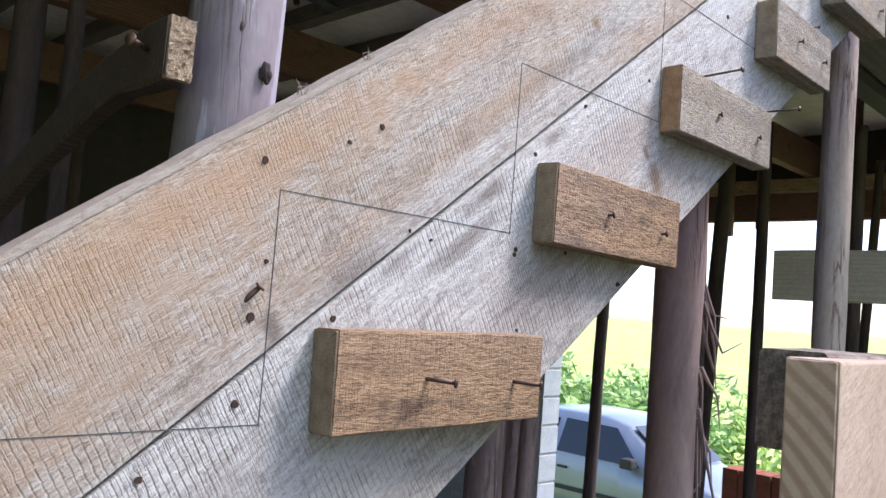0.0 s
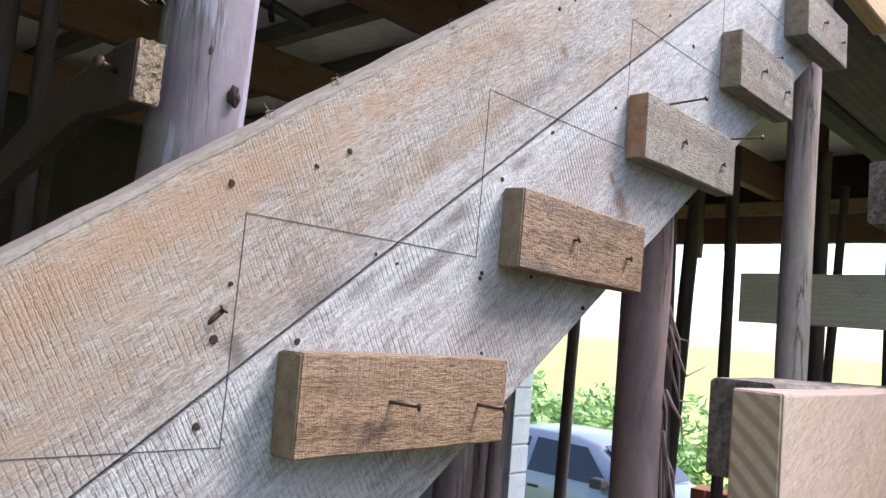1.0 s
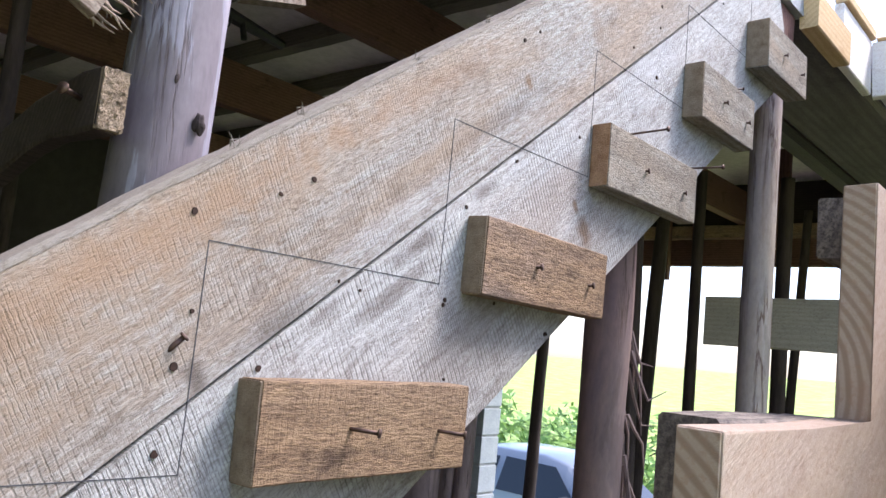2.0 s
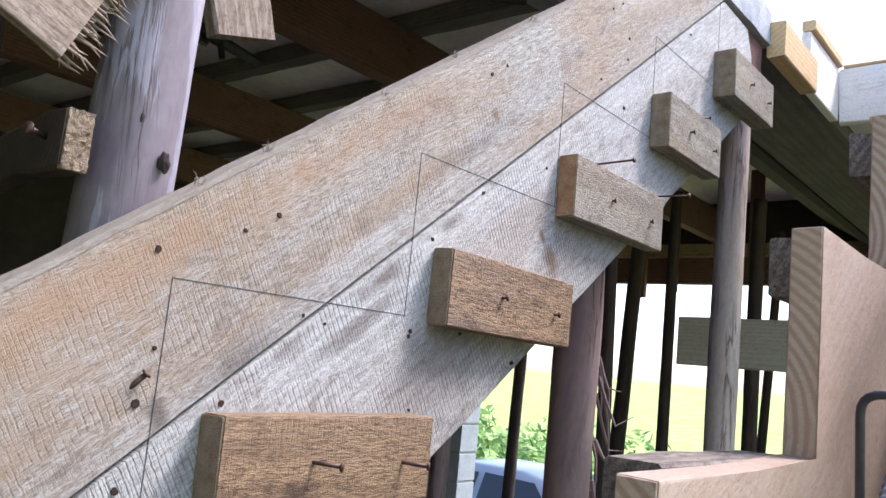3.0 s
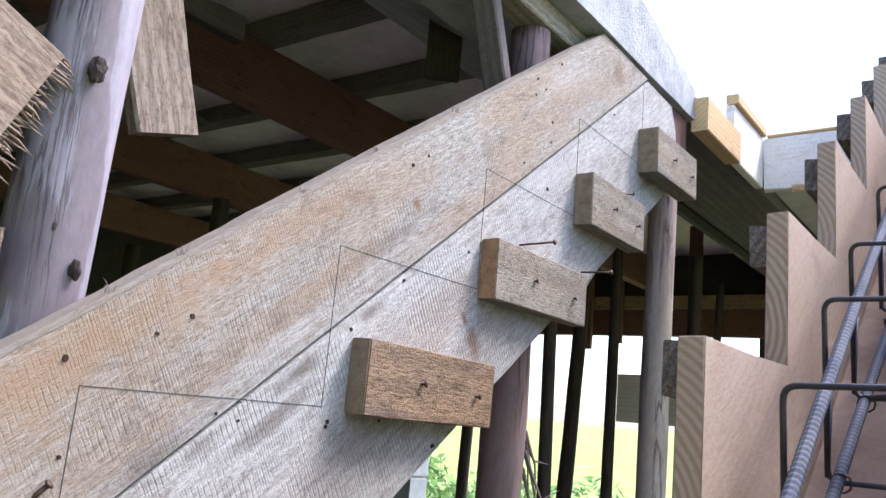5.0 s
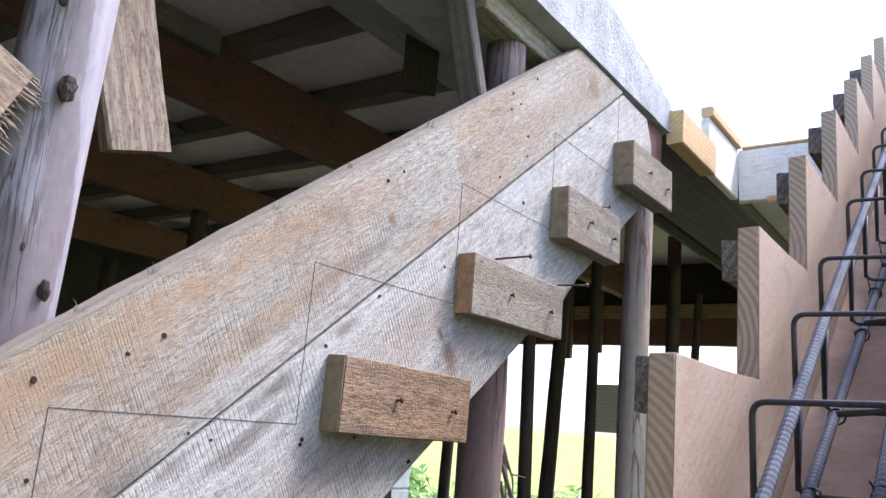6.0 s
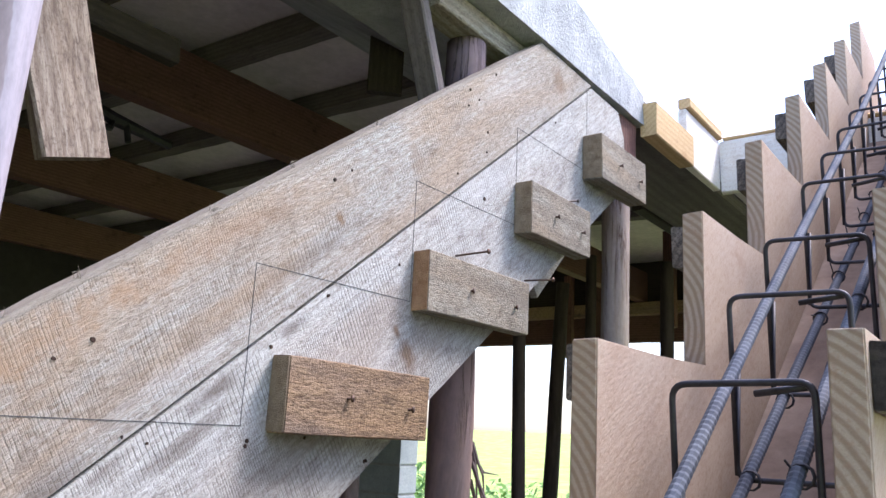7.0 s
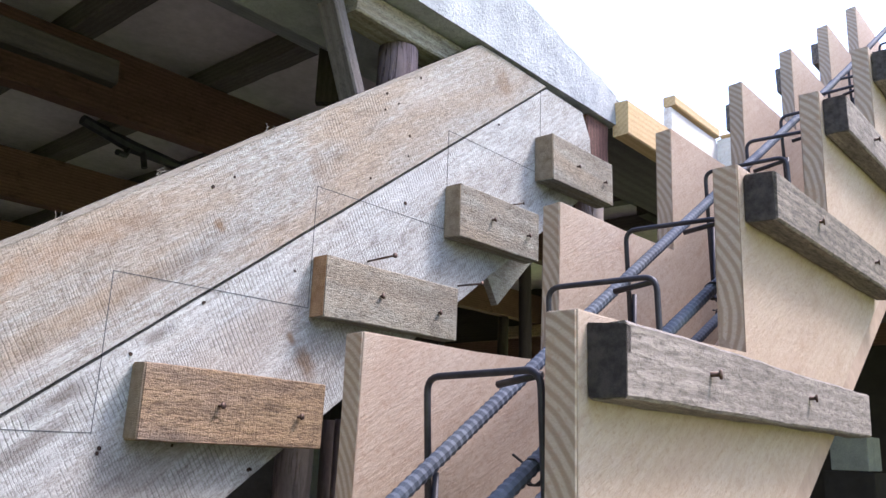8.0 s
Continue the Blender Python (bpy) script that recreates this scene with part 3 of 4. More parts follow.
for i, (x0, x1, z0, z1, yf, mat, ln, tilt, lab) in enumerate(CLEATS):
    xc, zc = (x0 + x1) / 2, (z0 + z1) / 2
    c = thing("cleat", pose(xc, 0, zc, 0, -tilt, 0), lab + " fixed to the stringer", "cleat", "cleats on the stringer")
    bm = sawn(x0 - xc, x1 - xc, yf, 0.5495, z0 - zc, z1 - zc, 0.02, 0.0008, 0.0014, i + 1)
    part("body", bm, mat, c)
    bm = sawn(x0 - xc - 0.0018, x0 - xc + 0.004, yf + 0.001, 0.549, z0 - zc + 0.001, z1 - zc - 0.001, 0.003, 0.0012, 0.001, i + 9)
    part("sawn_end", bm, M_END_ORANGE if i == 2 else M_END_PALE, c, "rough sawn end grain")
    for fx, fz in ((0.38, 0.52), (0.84, 0.46)):
        nx, nz = x0 - xc + (x1 - x0) * fx, z0 - zc + (z1 - z0) * fz
        nail(c, nx, yf, nz, ln if i else 0.026, 0.0019, (0.45, -0.88, -0.05) if i == 0 else (0.25, -0.95, 0.05), 0.0042)

# ---- notched pine boards of the stair beam, with cleats outside ----
RUN, RISE = 0.2735, 0.1735


def notched(name, y0, y1, x_first, z_first, k0, k1, drop, label, skew=0.0):
    """A sloping pine board cut in steps: tooth k has its corner at x_first + k * RUN."""
    slope = math.atan2(RISE, RUN)
    poly = []
    for k in range(k0, k1):
        x, z = x_first + k * RUN, z_first + k * RISE
        poly += [(x, z), (x + RUN * 0.5, z - 0.0008), (x + RUN - 0.0012, z + 0.001)]
    xe, ze = x_first + k1 * RUN, z_first + (k1 - 1) * RISE
    poly += [(xe, ze - 0.02), (xe, ze - drop)]
    xs, zs = x_first + k0 * RUN, z_first + k0 * RISE
    poly += [(xs, zs - drop - RISE + 0.0)]
    # keep the under side parallel to the slope
    poly[-2] = (xe, zs - drop - RISE + (xe - xs) * RISE / RUN)
    rot = Matrix.Rotation(-slope, 4, "Y")
    bm = prism(poly, y0, y1, 0.0016)
    inv = rot.inverted()
    for v in bm.verts:
        v.co.x += (v.co.y - y0) * skew
        v.co = inv @ v.co
    ob = thing(name, (0, 0, 0), label, "stair form")
    b = part("notched_board", bm, M_PINE, ob)
    b.matrix_basis = rot
    for k in range(k0, k1):
        x, z = x_first + k * RUN, z_first + k * RISE
        bm = bmesh.new()
        vs = box(bm, -0.0012, 0.003, 0.0012, y1 - y0 - 0.0012, -RISE + 0.002, -0.0008, 0.0006)
        for v in bm.verts:
            v.co.x += v.co.y * skew + 0.0006 * noise.noise(Vector((k * 3.0, v.co.y * 80, v.co.z * 60)))
        e = part("cut_edge", bm, M_PINE_END, ob, "striped sawn edge")
        e.location = (x, y0, z)
    return ob


B_X, B_Z = 0.671, 1.7225
Q_X, Q_Z = 0.666, 1.7235
form_b = notched("inner_stair_form", 0.143, 0.168, B_X, B_Z, -3, 7, 0.27, "pale pine board cut in steps beside the steel cage", 0.2)
form_q = notched("outer_stair_form", -0.049, -0.025, Q_X, Q_Z, -0, 7, 0.181, "pale pine board cut in steps with grey cleats outside")

for k in range(-2, 6):
    x, z = B_X + k * RUN, B_Z + k * RISE
    xm, zm = x + 0.12, z - 0.022
    c = thing("form_cleat", (xm, 0, zm), "dark weathered wooden cleat behind the pine form", "cleat", "cleats behind the inner form")
    part("body", sawn(-0.060 + 0.010 * min(2, max(0, k)), 0.15, 0.1685, 0.200 + 0.003 * (k % 2), -0.026, 0.024, 0.02, 0.0016, 0.002, 20 + k), M_CLEAT_D, c)
for k in range(0, 6):
    x, z = Q_X + k * RUN, Q_Z + k * RISE
    c = thing("outer_cleat", pose(x + 0.012, 0, z - 0.030, 0, 0.6 - (k % 3) * 0.5, 0), "grey weathered wooden cleat nailed on the outer pine form", "cleat", "cleats on the outer form")
    part("body", sawn(0.0, 0.53 if k == 0 else 0.44, -0.076 - 0.002 * (k % 2), -0.0495, -0.024, 0.022, 0.02, 0.0016, 0.002, 40 + k), M_CLEAT_D if k == 1 else M_CLEAT_W, c)
    bm = sawn(-0.0015, 0.004, -0.0755, -0.050, -0.023, 0.021, 0.003, 0.0012, 0.001, 60 + k)
    part("sawn_end", bm, M_END_DARK, c, "dark rough end grain")
    for fx in (0.12, 0.33):
        nail(c, fx, -0.076, 0.002, 0.006, 0.0018, (0.2, -0.97, 0), 0.0036)

# sloping plywood bottom of the beam form
slope = math.atan2(RISE, RUN)
bm = bmesh.new()
box(bm, -0.3, 2.3, -0.046, 0.1425, -0.024, 0.0)
bot = tagged(link("form_bottom", bm, M_PLYRED), "reddish plywood bottom of the stair beam form", "plywood")
bot.matrix_world = pose(1.146, 0, 1.670, 0, -math.degrees(slope), 0)

# ---- steel cage ----
cage = thing("rebar_cage", (0, 0, 0), "blue-grey ribbed steel cage with dark bent stirrups in the stair form", "rebar cage")
STIR = [(x, 1.687 + (x - 0.684) * 0.590) for x in (0.385, 0.535, 0.684, 0.840, 0.984, 1.195, 1.344, 1.50, 1.64, 1.79, 1.95, 2.10, 2.26)]
for i, (x, z) in enumerate(STIR):
    a = 0.006 * math.sin(i * 2.3)
    yl, yr, dz = 0.088, -0.014, 0.165
    tl, tr = Vector((x, yl, z)), Vector((x + a, yr, z + 0.002 * math.sin(i)))
    bl, br = tl + Vector((0.012, 0, -dz)), tr + Vector((0.012, 0, -dz))
    pts = [tl.lerp(bl, 0.98)] + arc(bl, tl, tr, 0.012) + arc(tl, tr, br, 0.012) + arc(tr, br, bl, 0.012) + arc(br, bl, tl, 0.012) + [bl.lerp(tl, 0.6) + Vector((0.004, -0.004, 0))]
    bm = bmesh.new()
    rod(bm, pts, 0.0026, 8)
    part("stirrup", bm, M_STIRRUP, cage, "dark bent steel stirrup", True)
    bm = bmesh.new()
    rod(bm, [tr + Vector((0.004, 0.002, -0.003)), tr.lerp(tl, 0.42) + Vector((0.010, 0, -0.007))], 0.0026, 8)
    part("stirrup_hook", bm, M_STIRRUP, cage, "dark bent steel hook", True)


def rebar(p0, p1, r, ribs=True):
    p0, p1 = Vector(p0), Vector(p1)
    L = (p1 - p0).length
    n = int(L / 0.0036)
    pts, rad = [], []
    for i in range(n + 1):
        t = i / n
        w = Vector((0, 0.0025 * math.sin(t * 7), 0.003 * math.sin(t * 5 + 1)))
        pts.append(p0.lerp(p1, t) + w)
        rad.append(r * (1.10 if i % 2 else 0.97))
    bm = bmesh.new()
    rod(bm, pts, rad, 10)
    return part("steel_bar", bm, M_STEEL, cage, "ribbed blue-grey steel bar")


BARS = ((0.073, 1.832, 0.648), (0.076, 1.697, 0.548), (0.000, 1.798, 0.562))
for y, z1, sl in BARS:
    rebar((0.36, y, z1 - 0.64 * sl), (2.36, y, z1 + 1.36 * sl), 0.0055)
for i, (x, z) in enumerate(STIR):
    for y, z1, sl in BARS[1:]:
        bm = bmesh.new()
        c = Vector((x + 0.008, y, z1 + (x - 0.992) * sl))
        for k in range(3):
            rod(bm, [c + Vector((0.002 * k - 0.002, math.cos(t) * 0.0085, math.sin(t) * 0.0085)) for t in (j * math.pi / 5 for j in range(11))], 0.0009, 5)
        rod(bm, [c + Vector((0, 0.006, 0.004)), c + Vector((-0.012, 0.008, 0.018 * math.sin(i + 1) + 0.008))], 0.0009, 5)
        part("tie_wire", bm, M_STIRRUP, cage, "twisted dark tie wire", True)


# ---- round timber props ----
def prop(base, top, r0, r1, mat, label, seed, knots=True, name="timber_prop", seg=20):
    base, top = Vector(base), Vector(top)
    L = (top - base).length
    e = thing(name, base, label, "timber prop", "round timber props")
    n = max(8, int(L / 0.05))
    bm = bmesh.new()
    pts, rad = [], []
    for i in range(n + 1):
        t = i / n
        w = Vector((noise.noise(Vector((t * L * 1.2, seed, 0))), noise.noise(Vector((t * L * 1.2, seed, 9))), 0)) * 0.12 * r0
        pts.append((top - base) * t + w)
        rad.append((r0 + (r1 - r0) * t) * (1 + 0.06 * noise.noise(Vector((t * L * 4, seed, 4)))))
    rod(bm, pts, rad, seg)
    for v in bm.verts:
        v.co += Vector((v.co.x, v.co.y, 0)).normalized() * 0.05 * r0 * noise.noise(Vector((v.co.x * 30, v.co.y * 30, v.co.z * 5 + seed)))
    part("trunk", bm, mat, e, smooth=True)
    if knots:
        rr = random.Random(seed)
        for j in range(int(L * 2.2)):
            t = rr.uniform(0.3, 0.97)
            k = int(t * n)
            an = rr.uniform(-2.6, -0.6)
            p = pts[k] + Vector((math.cos(an), math.sin(an), 0)) * rad[k] * 0.92
            bm = bmesh.new()
            bmesh.ops.create_icosphere(bm, subdivisions=3, radius=r0 * rr.uniform(0.05, 0.12))
            for v in bm.verts:
                v.co = p + Vector((v.co.x * 0.8, v.co.y * 0.8, v.co.z * 1.6)) * (1 + 0.45 * noise.noise(v.co * 190 + p * 9))
            part("knot", bm, M_BARKD, e, "dark knot stub")
    return e


prop_a = prop((0.318, 0.617, 0.0), (0.400, 0.613, 2.37), 0.044, 0.0365, M_BARK, "pale purple-grey peeled eucalyptus prop behind the stringer", 2)
prop_b = prop((1.165, 0.622, 0.0), (1.176, 0.628, 2.317), 0.038, 0.0355, M_BARK_P, "purple-brown eucalyptus prop under the stringer", 5)
prop((1.760, 0.612, 0.0), (1.798, 0.614, 2.36), 0.034, 0.031, M_BARK_G, "grey peeled eucalyptus prop under the slab edge", 8)
# dark nail stubs and scars on the pale prop
for x, y, z, r in ((0.385, 0.574, 1.733, 0.006), (0.372, 0.573, 1.905, 0.0085), (0.362, 0.574, 1.66, 0.004), (0.357, 0.578, 1.985, 0.006)):
    bm = bmesh.new()
    bmesh.ops.create_icosphere(bm, subdivisions=3, radius=r)
    for v in bm.verts:
        v.co = Vector((x - 0.318, y - 0.617, z)) + Vector((v.co.x * 0.8, v.co.y * 0.9, v.co.z * 1.4)) * (1 + 0.45 * noise.noise(v.co * 210 + Vector((z * 7, 0, 0))))
    part("knot", bm, M_BARKD, prop_a, "dark knot stub")
# torn bark strips hanging on the purple prop
rr = random.Random(21)
for i in range(34):
    a0 = rr.uniform(-0.9, 0.7)
    p = Vector((math.cos(a0) * 0.038, math.sin(a0) * 0.038, rr.uniform(1.42, 1.64)))
    out = Vector((math.cos(a0), math.sin(a0) * 0.8, 0)) * rr.uniform(0.2, 1.0)
    ln = rr.uniform(0.05, 0.20)
    kick = rr.uniform(-0.1, 0.35) if i % 4 == 0 else rr.uniform(-0.9, -0.5)
    pts = [p, p + out * 0.02 + Vector((0, 0, -0.35 * ln)), p + out * 0.045 + Vector((0, 0, -0.7 * ln)), p + out * (0.055 + 0.03 * (i % 4 == 0)) + Vector((0.0, 0, -0.7 * ln + kick * 0.08))]
    bm = bmesh.new()
    rod(bm, pts, [0.0035, 0.0028, 0.002, 0.0006], 5)
    part("bark_strip", bm, M_BARK_P, prop_b, "torn hanging bark strip")
# far props: shade under the slab is put into their near-black bark
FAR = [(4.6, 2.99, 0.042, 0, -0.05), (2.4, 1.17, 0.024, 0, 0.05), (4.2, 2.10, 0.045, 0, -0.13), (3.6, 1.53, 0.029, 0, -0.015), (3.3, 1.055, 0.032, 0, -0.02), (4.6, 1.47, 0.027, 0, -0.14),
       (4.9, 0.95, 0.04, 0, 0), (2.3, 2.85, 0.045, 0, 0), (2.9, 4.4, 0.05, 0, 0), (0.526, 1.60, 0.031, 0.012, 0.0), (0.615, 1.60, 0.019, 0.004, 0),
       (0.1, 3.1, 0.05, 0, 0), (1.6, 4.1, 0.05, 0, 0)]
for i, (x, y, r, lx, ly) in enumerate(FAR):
    prop((x, y, 0.0 if x < 5.5 else GROUND_Z), (x + lx, y + ly, 2.50 if y > 1.2 else 2.37), r, r * 0.85, M_BARKD, "thin timber prop under the upper slab, shade put into its dark bark", 30 + i, x < 5, seg=14)

for i, (x, y, r) in enumerate(((1.55, 1.31, 0.05), (1.745, 1.40, 0.03), (1.695, 1.30, 0.025))):
    prop((x, y, 0.0), (x + 0.02, y, 1.70), r, r * 0.9, M_BARK_P, "short brown timber post standing behind the stringer", 80 + i, False, "timber_post", 14)

# ---- beams, joists and ledgers under the slab ----
def timber(name, x0, x1, y0, y1, z0, z1, mat, label, seed, group="", m=None, category="timber beam"):
    L = max(x1 - x0, y1 - y0, z1 - z0)
    c = Vector(((x0 + x1) / 2, (y0 + y1) / 2, (z0 + z1) / 2))
    dx, dy, dz = x1 - x0, y1 - y0, z1 - z0
    if L == dx:
        bm, mm = sawn(-dx / 2, dx / 2, -dy / 2, dy / 2, -dz / 2, dz / 2, 0.08, 0.002, 0.003, seed), Matrix()
    elif L == dy:
        bm, mm = sawn(-dy / 2, dy / 2, -dx / 2, dx / 2, -dz / 2, dz / 2, 0.08, 0.002, 0.003, seed), Matrix.Rotation(math.pi / 2, 4, "Z")
    else:
        bm, mm = sawn(-dz / 2, dz / 2, -dy / 2, dy / 2, -dx / 2, dx / 2, 0.08, 0.002, 0.003, seed), Matrix.Rotation(-math.pi / 2, 4, "Y")
    ob = tagged(link(name, bm, mat), label, category, group)
    ob.matrix_world = Matrix.Translation(c) @ (m or Matrix()) @ mm
    return ob


for i, y in enumerate((1.79, 2.90, 4.1)):
    timber("beam", -4.0, 5.2, y, y + 0.06, 2.505, 2.700, M_BEAM, "red-brown sawn beam carrying the slab joists", i, "beams under the slab")
for i in range(16):
    x = -2.88 + i * 0.44
    timber("joist", x, x + 0.07, 1.17, 5.0, 2.703, 2.772, M_JOIST, "grey sawn joist under the ceiling panels", 70 + i, "joists under the slab", category="joist")
timber("header_beam", 5.02, 5.08, 0.2, 4.9, 2.255, 2.42, M_BEAM, "red-brown form board along the open side", 90)
timber("ledger", 4.95, 5.02, 0.6, 3.2, 2.42, 2.50, M_CLEAT, "tan ledger board on the open side", 91)
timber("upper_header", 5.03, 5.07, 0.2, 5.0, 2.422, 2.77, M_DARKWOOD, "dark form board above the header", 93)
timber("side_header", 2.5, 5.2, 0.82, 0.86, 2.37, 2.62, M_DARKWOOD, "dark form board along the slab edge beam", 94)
timber("tie_board", 2.75, 2.772, 0.55, 1.122, 1.675, 1.840, M_TIE, "pale grey board nailed across two props", 92, category="board")
for i, (x, y, z0) in enumerate(((4.9, 2.26, 2.15), (4.9, 2.05, 2.19), (4.0, 1.25, 2.2))):
    timber("hanger", x, x + 0.04, y, y + 0.06, z0, 2.69, M_BEAM, "brown vertical strut under the slab", 95 + i, "struts", category="strut")
brace = thing("brace", (0.31, 0.57, 1.73), "bent grey-brown brace timber with a crumbling pale end beside the prop", "brace")
bm = bmesh.new()
WAY = [Vector(p) for p in ((0.310, 0.572, 1.7305), (0.322, 0.635, 1.737), (0.336, 0.705, 1.742), (0.353, 0.79, 1.744), (0.364, 0.88, 1.730), (0.370, 0.98, 1.703), (0.386, 1.25, 1.62), (0.40, 1.80, 1.47), (0.41, 2.5, 1.30))]
loops = []
for i, p in enumerate(WAY):
    hw, hh = 0.0105, 0.0235 + 0.002 * math.sin(i * 2.1)
    loop = []
    for a_, b_ in ((-1, -0.86), (-0.8, -1), (0.8, -1), (1, -0.86), (1, 0.86), (0.8, 1), (-0.8, 1), (-1, 0.86)):
        w = 0.0016 * noise.noise(Vector((a_ * 3, b_ * 3, i * 1.7)))
        loop.append(bm.verts.new(p - Vector((0.31, 0.57, 1.73)) + Vector((a_ * hw + w, 0.18 * a_ * hw, b_ * hh + w))))
    loops.append(loop)
for l0, l1 in zip(loops, loops[1:]):
    for k in range(8):
        bm.faces.new((l0[k], l0[(k + 1) % 8], l1[(k + 1) % 8], l1[k]))
bm.faces.new(loops[0])
bm.faces.new(loops[-1])
part("body", bm, M_BRACE, brace)
bm = bmesh.new()
NE = 9
grid = [[bm.verts.new((-0.0098 + 0.0196 * i / NE, -0.0012 - 0.0042 * abs(noise.noise(Vector((i * 0.9, j * 0.7, 3.0)))), -0.0228 + 0.0456 * j / (2 * NE) + 0.0014 * noise.noise(Vector((i * 0.8, j, 8.0))))) for j in range(2 * NE + 1)] for i in range(NE + 1)]
for i in range(NE):
    for j in range(2 * NE):
        bm.faces.new((grid[i][j], grid[i + 1][j], grid[i + 1][j + 1], grid[i][j + 1]))
ex = bmesh.ops.extrude_face_region(bm, geom=list(bm.faces))
for v in ex["geom"]:
    if isinstance(v, bmesh.types.BMVert):
        v.co.y = 0.004
part("crumbled_end", bm, M_END_PALE, brace, "pale crumbling sawn end")
nail(brace, -0.008, 0.045, 0.008, 0.012, 0.0024, (-0.9, -0.4, 0.1), 0.005)
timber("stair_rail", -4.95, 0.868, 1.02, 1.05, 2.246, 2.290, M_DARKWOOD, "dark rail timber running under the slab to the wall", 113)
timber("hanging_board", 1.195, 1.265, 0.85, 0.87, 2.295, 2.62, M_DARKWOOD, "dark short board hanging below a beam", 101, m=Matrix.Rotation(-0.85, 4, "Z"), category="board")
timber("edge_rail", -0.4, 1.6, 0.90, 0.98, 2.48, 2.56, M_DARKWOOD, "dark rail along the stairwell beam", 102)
timber("cap_timber", 1.036, 1.36, 0.587, 0.645, 2.319, 2.364, M_CLEAT_G, "grey cap timber on a prop below the slab", 103, category="timber")
timber("prop_cheek", 1.049, 1.071, 0.602, 0.645, 2.08, 2.345, M_JOIST, "thin grey board against the cap timber", 104, m=Matrix.Rotation(-0.40, 4, "Y"), category="board")
timber("edge_block", 1.800, 2.062, 0.513, 0.553, 2.337, 2.420, M_YELLOW, "yellow pine block on the stairwell edge", 105, category="block")
# the two fascias have their sun glare painted in as near-white wood
timber("side_fascia", 2.064, 2.345, 0.530, 0.553, 2.352, 2.500, M_GLARE, "form board of the stairwell, sun glare put into its pale colour", 106, category="form board")
timber("rim_strip", 2.064, 2.345, 0.520, 0.553, 2.503, 2.530, M_YELLOW, "yellow pine strip on the stairwell rim", 109, category="strip")
timber("end_fascia", 2.345, 2.368, -2.5, 0.528, 2.345, 2.500, M_GLARE, "form board closing the stairwell, sun glare put into its pale colour", 107, category="form board")
timber("end_strip", 2.345, 2.375, -2.5, 0.519, 2.503, 2.512, M_YELLOW, "thin yellow strip on the stairwell rim", 111, category="strip")
timber("end_batten", 2.340, 2.344, 0.30, 0.45, 2.335, 2.352, M_YELLOW, "thin yellow batten under the stairwell rim", 112, category="strip")
timber("packing_block", 1.700, 1.795, 0.56, 0.60, 2.262, 2.362, M_BEAM, "reddish packing block between stringer and slab", 108, category="block")
timber("splice_board", 0.0, 0.078, -0.01, 0.01, -0.02, 0.50, M_PLY, "pale rough-ended plank behind the prop", 110, m=Matrix(), category="plank").matrix_world = pose(0.443, 0.685, 2.16, 0, -17, 0) @ Matrix.Rotation(-math.pi / 2, 4, "Y")

tagged(link("board_offcut", prism([(1.539, 1.921), (1.662, 2.037), (1.69, 2.15), (1.505, 2.15), (1.503, 1.975)], 0.674, 0.69, 0.0012), M_STR_LO), "pointed grey board offcut behind the stringer", "offcut")

# splintered plywood end beside the pale prop
split = thing("split_plank", pose(0.322, 0.586, 1.826, 0, 24, 0), "pale plywood plank with a splintered end beside the prop", "plank")
bm = sawn(-0.6, -0.012, -0.006, 0.006, -0.045, 0.085, 0.03, 0.0012, 0.001, 77)
part("sheet", bm, M_PLY, split)
rr = random.Random(5)
for i in range(60):
    z = -0.044 + 0.128 * i / 59
    bm = bmesh.new()
    L = rr.uniform(0.006, 0.030)
    rod(bm, [(-0.02, rr.uniform(-0.005, 0.005), z), (-0.012 + L * 0.5, rr.uniform(-0.006, 0.006), z + rr.uniform(-0.002, 0.002)), (-0.012 + L, rr.uniform(-0.009, 0.009), z + rr.uniform(-0.005, 0.005))], [0.0016, 0.0011, 0.0003], 5)
    part("splinter", bm, M_PLY, split, "broken wood splinter")

# dark bent wire and steel offcut under the ceiling
wire = thing("ceiling_offcut", (1.62, 2.45, 2.68), "dark steel offcut with wire hung below the ceiling", "steel offcut")
bm = bmesh.new()
rod(bm, [(-0.20, -0.03, 0.03), (0.0, 0.0, 0.0), (0.28, 0.06, 0.0)], [0.02, 0.026, 0.018], 8)
part("bar", bm, M_STIRRUP, wire)
bm = bmesh.new()
rod(bm, [(0.0, 0, 0), (-0.03, -0.03, -0.05), (-0.07, -0.05, -0.055)], 0.012, 7)
part("hook", bm, M_STIRRUP, wire)
bm = bmesh.new()
rod(bm, [(0.05, 0, 0), (0.06, -0.01, -0.07)], 0.012, 7)
part("stub", bm, M_STIRRUP, wire)

# ---- outside ----
bm = bmesh.new()
box(bm, 4.756, 4.944, 3.508, 4.99, 0.0, 1.61)
pier = tagged(link("block_wall", bm, M_MORTAR), "low pale blue-grey concrete block wall on the open side", "wall", kind="structure")
half = bmesh.new()
box(half, 0.0, 0.2, 0.0, 0.192, 0.0, 0.183, 0.004)
whole = bmesh.new()
box(whole, 0.0, 0.2, 0.0, 0.392, 0.0, 0.183, 0.004)
meshes = []
for bm_, nm in ((half, "half_block"), (whole, "block")):
    me = bpy.data.meshes.new(nm)
    bmesh.ops.recalc_face_normals(bm_, faces=bm_.faces)
    bm_.to_mesh(me)
    bm_.free()
    me.materials.append(M_BLOCK)
    meshes.append(me)
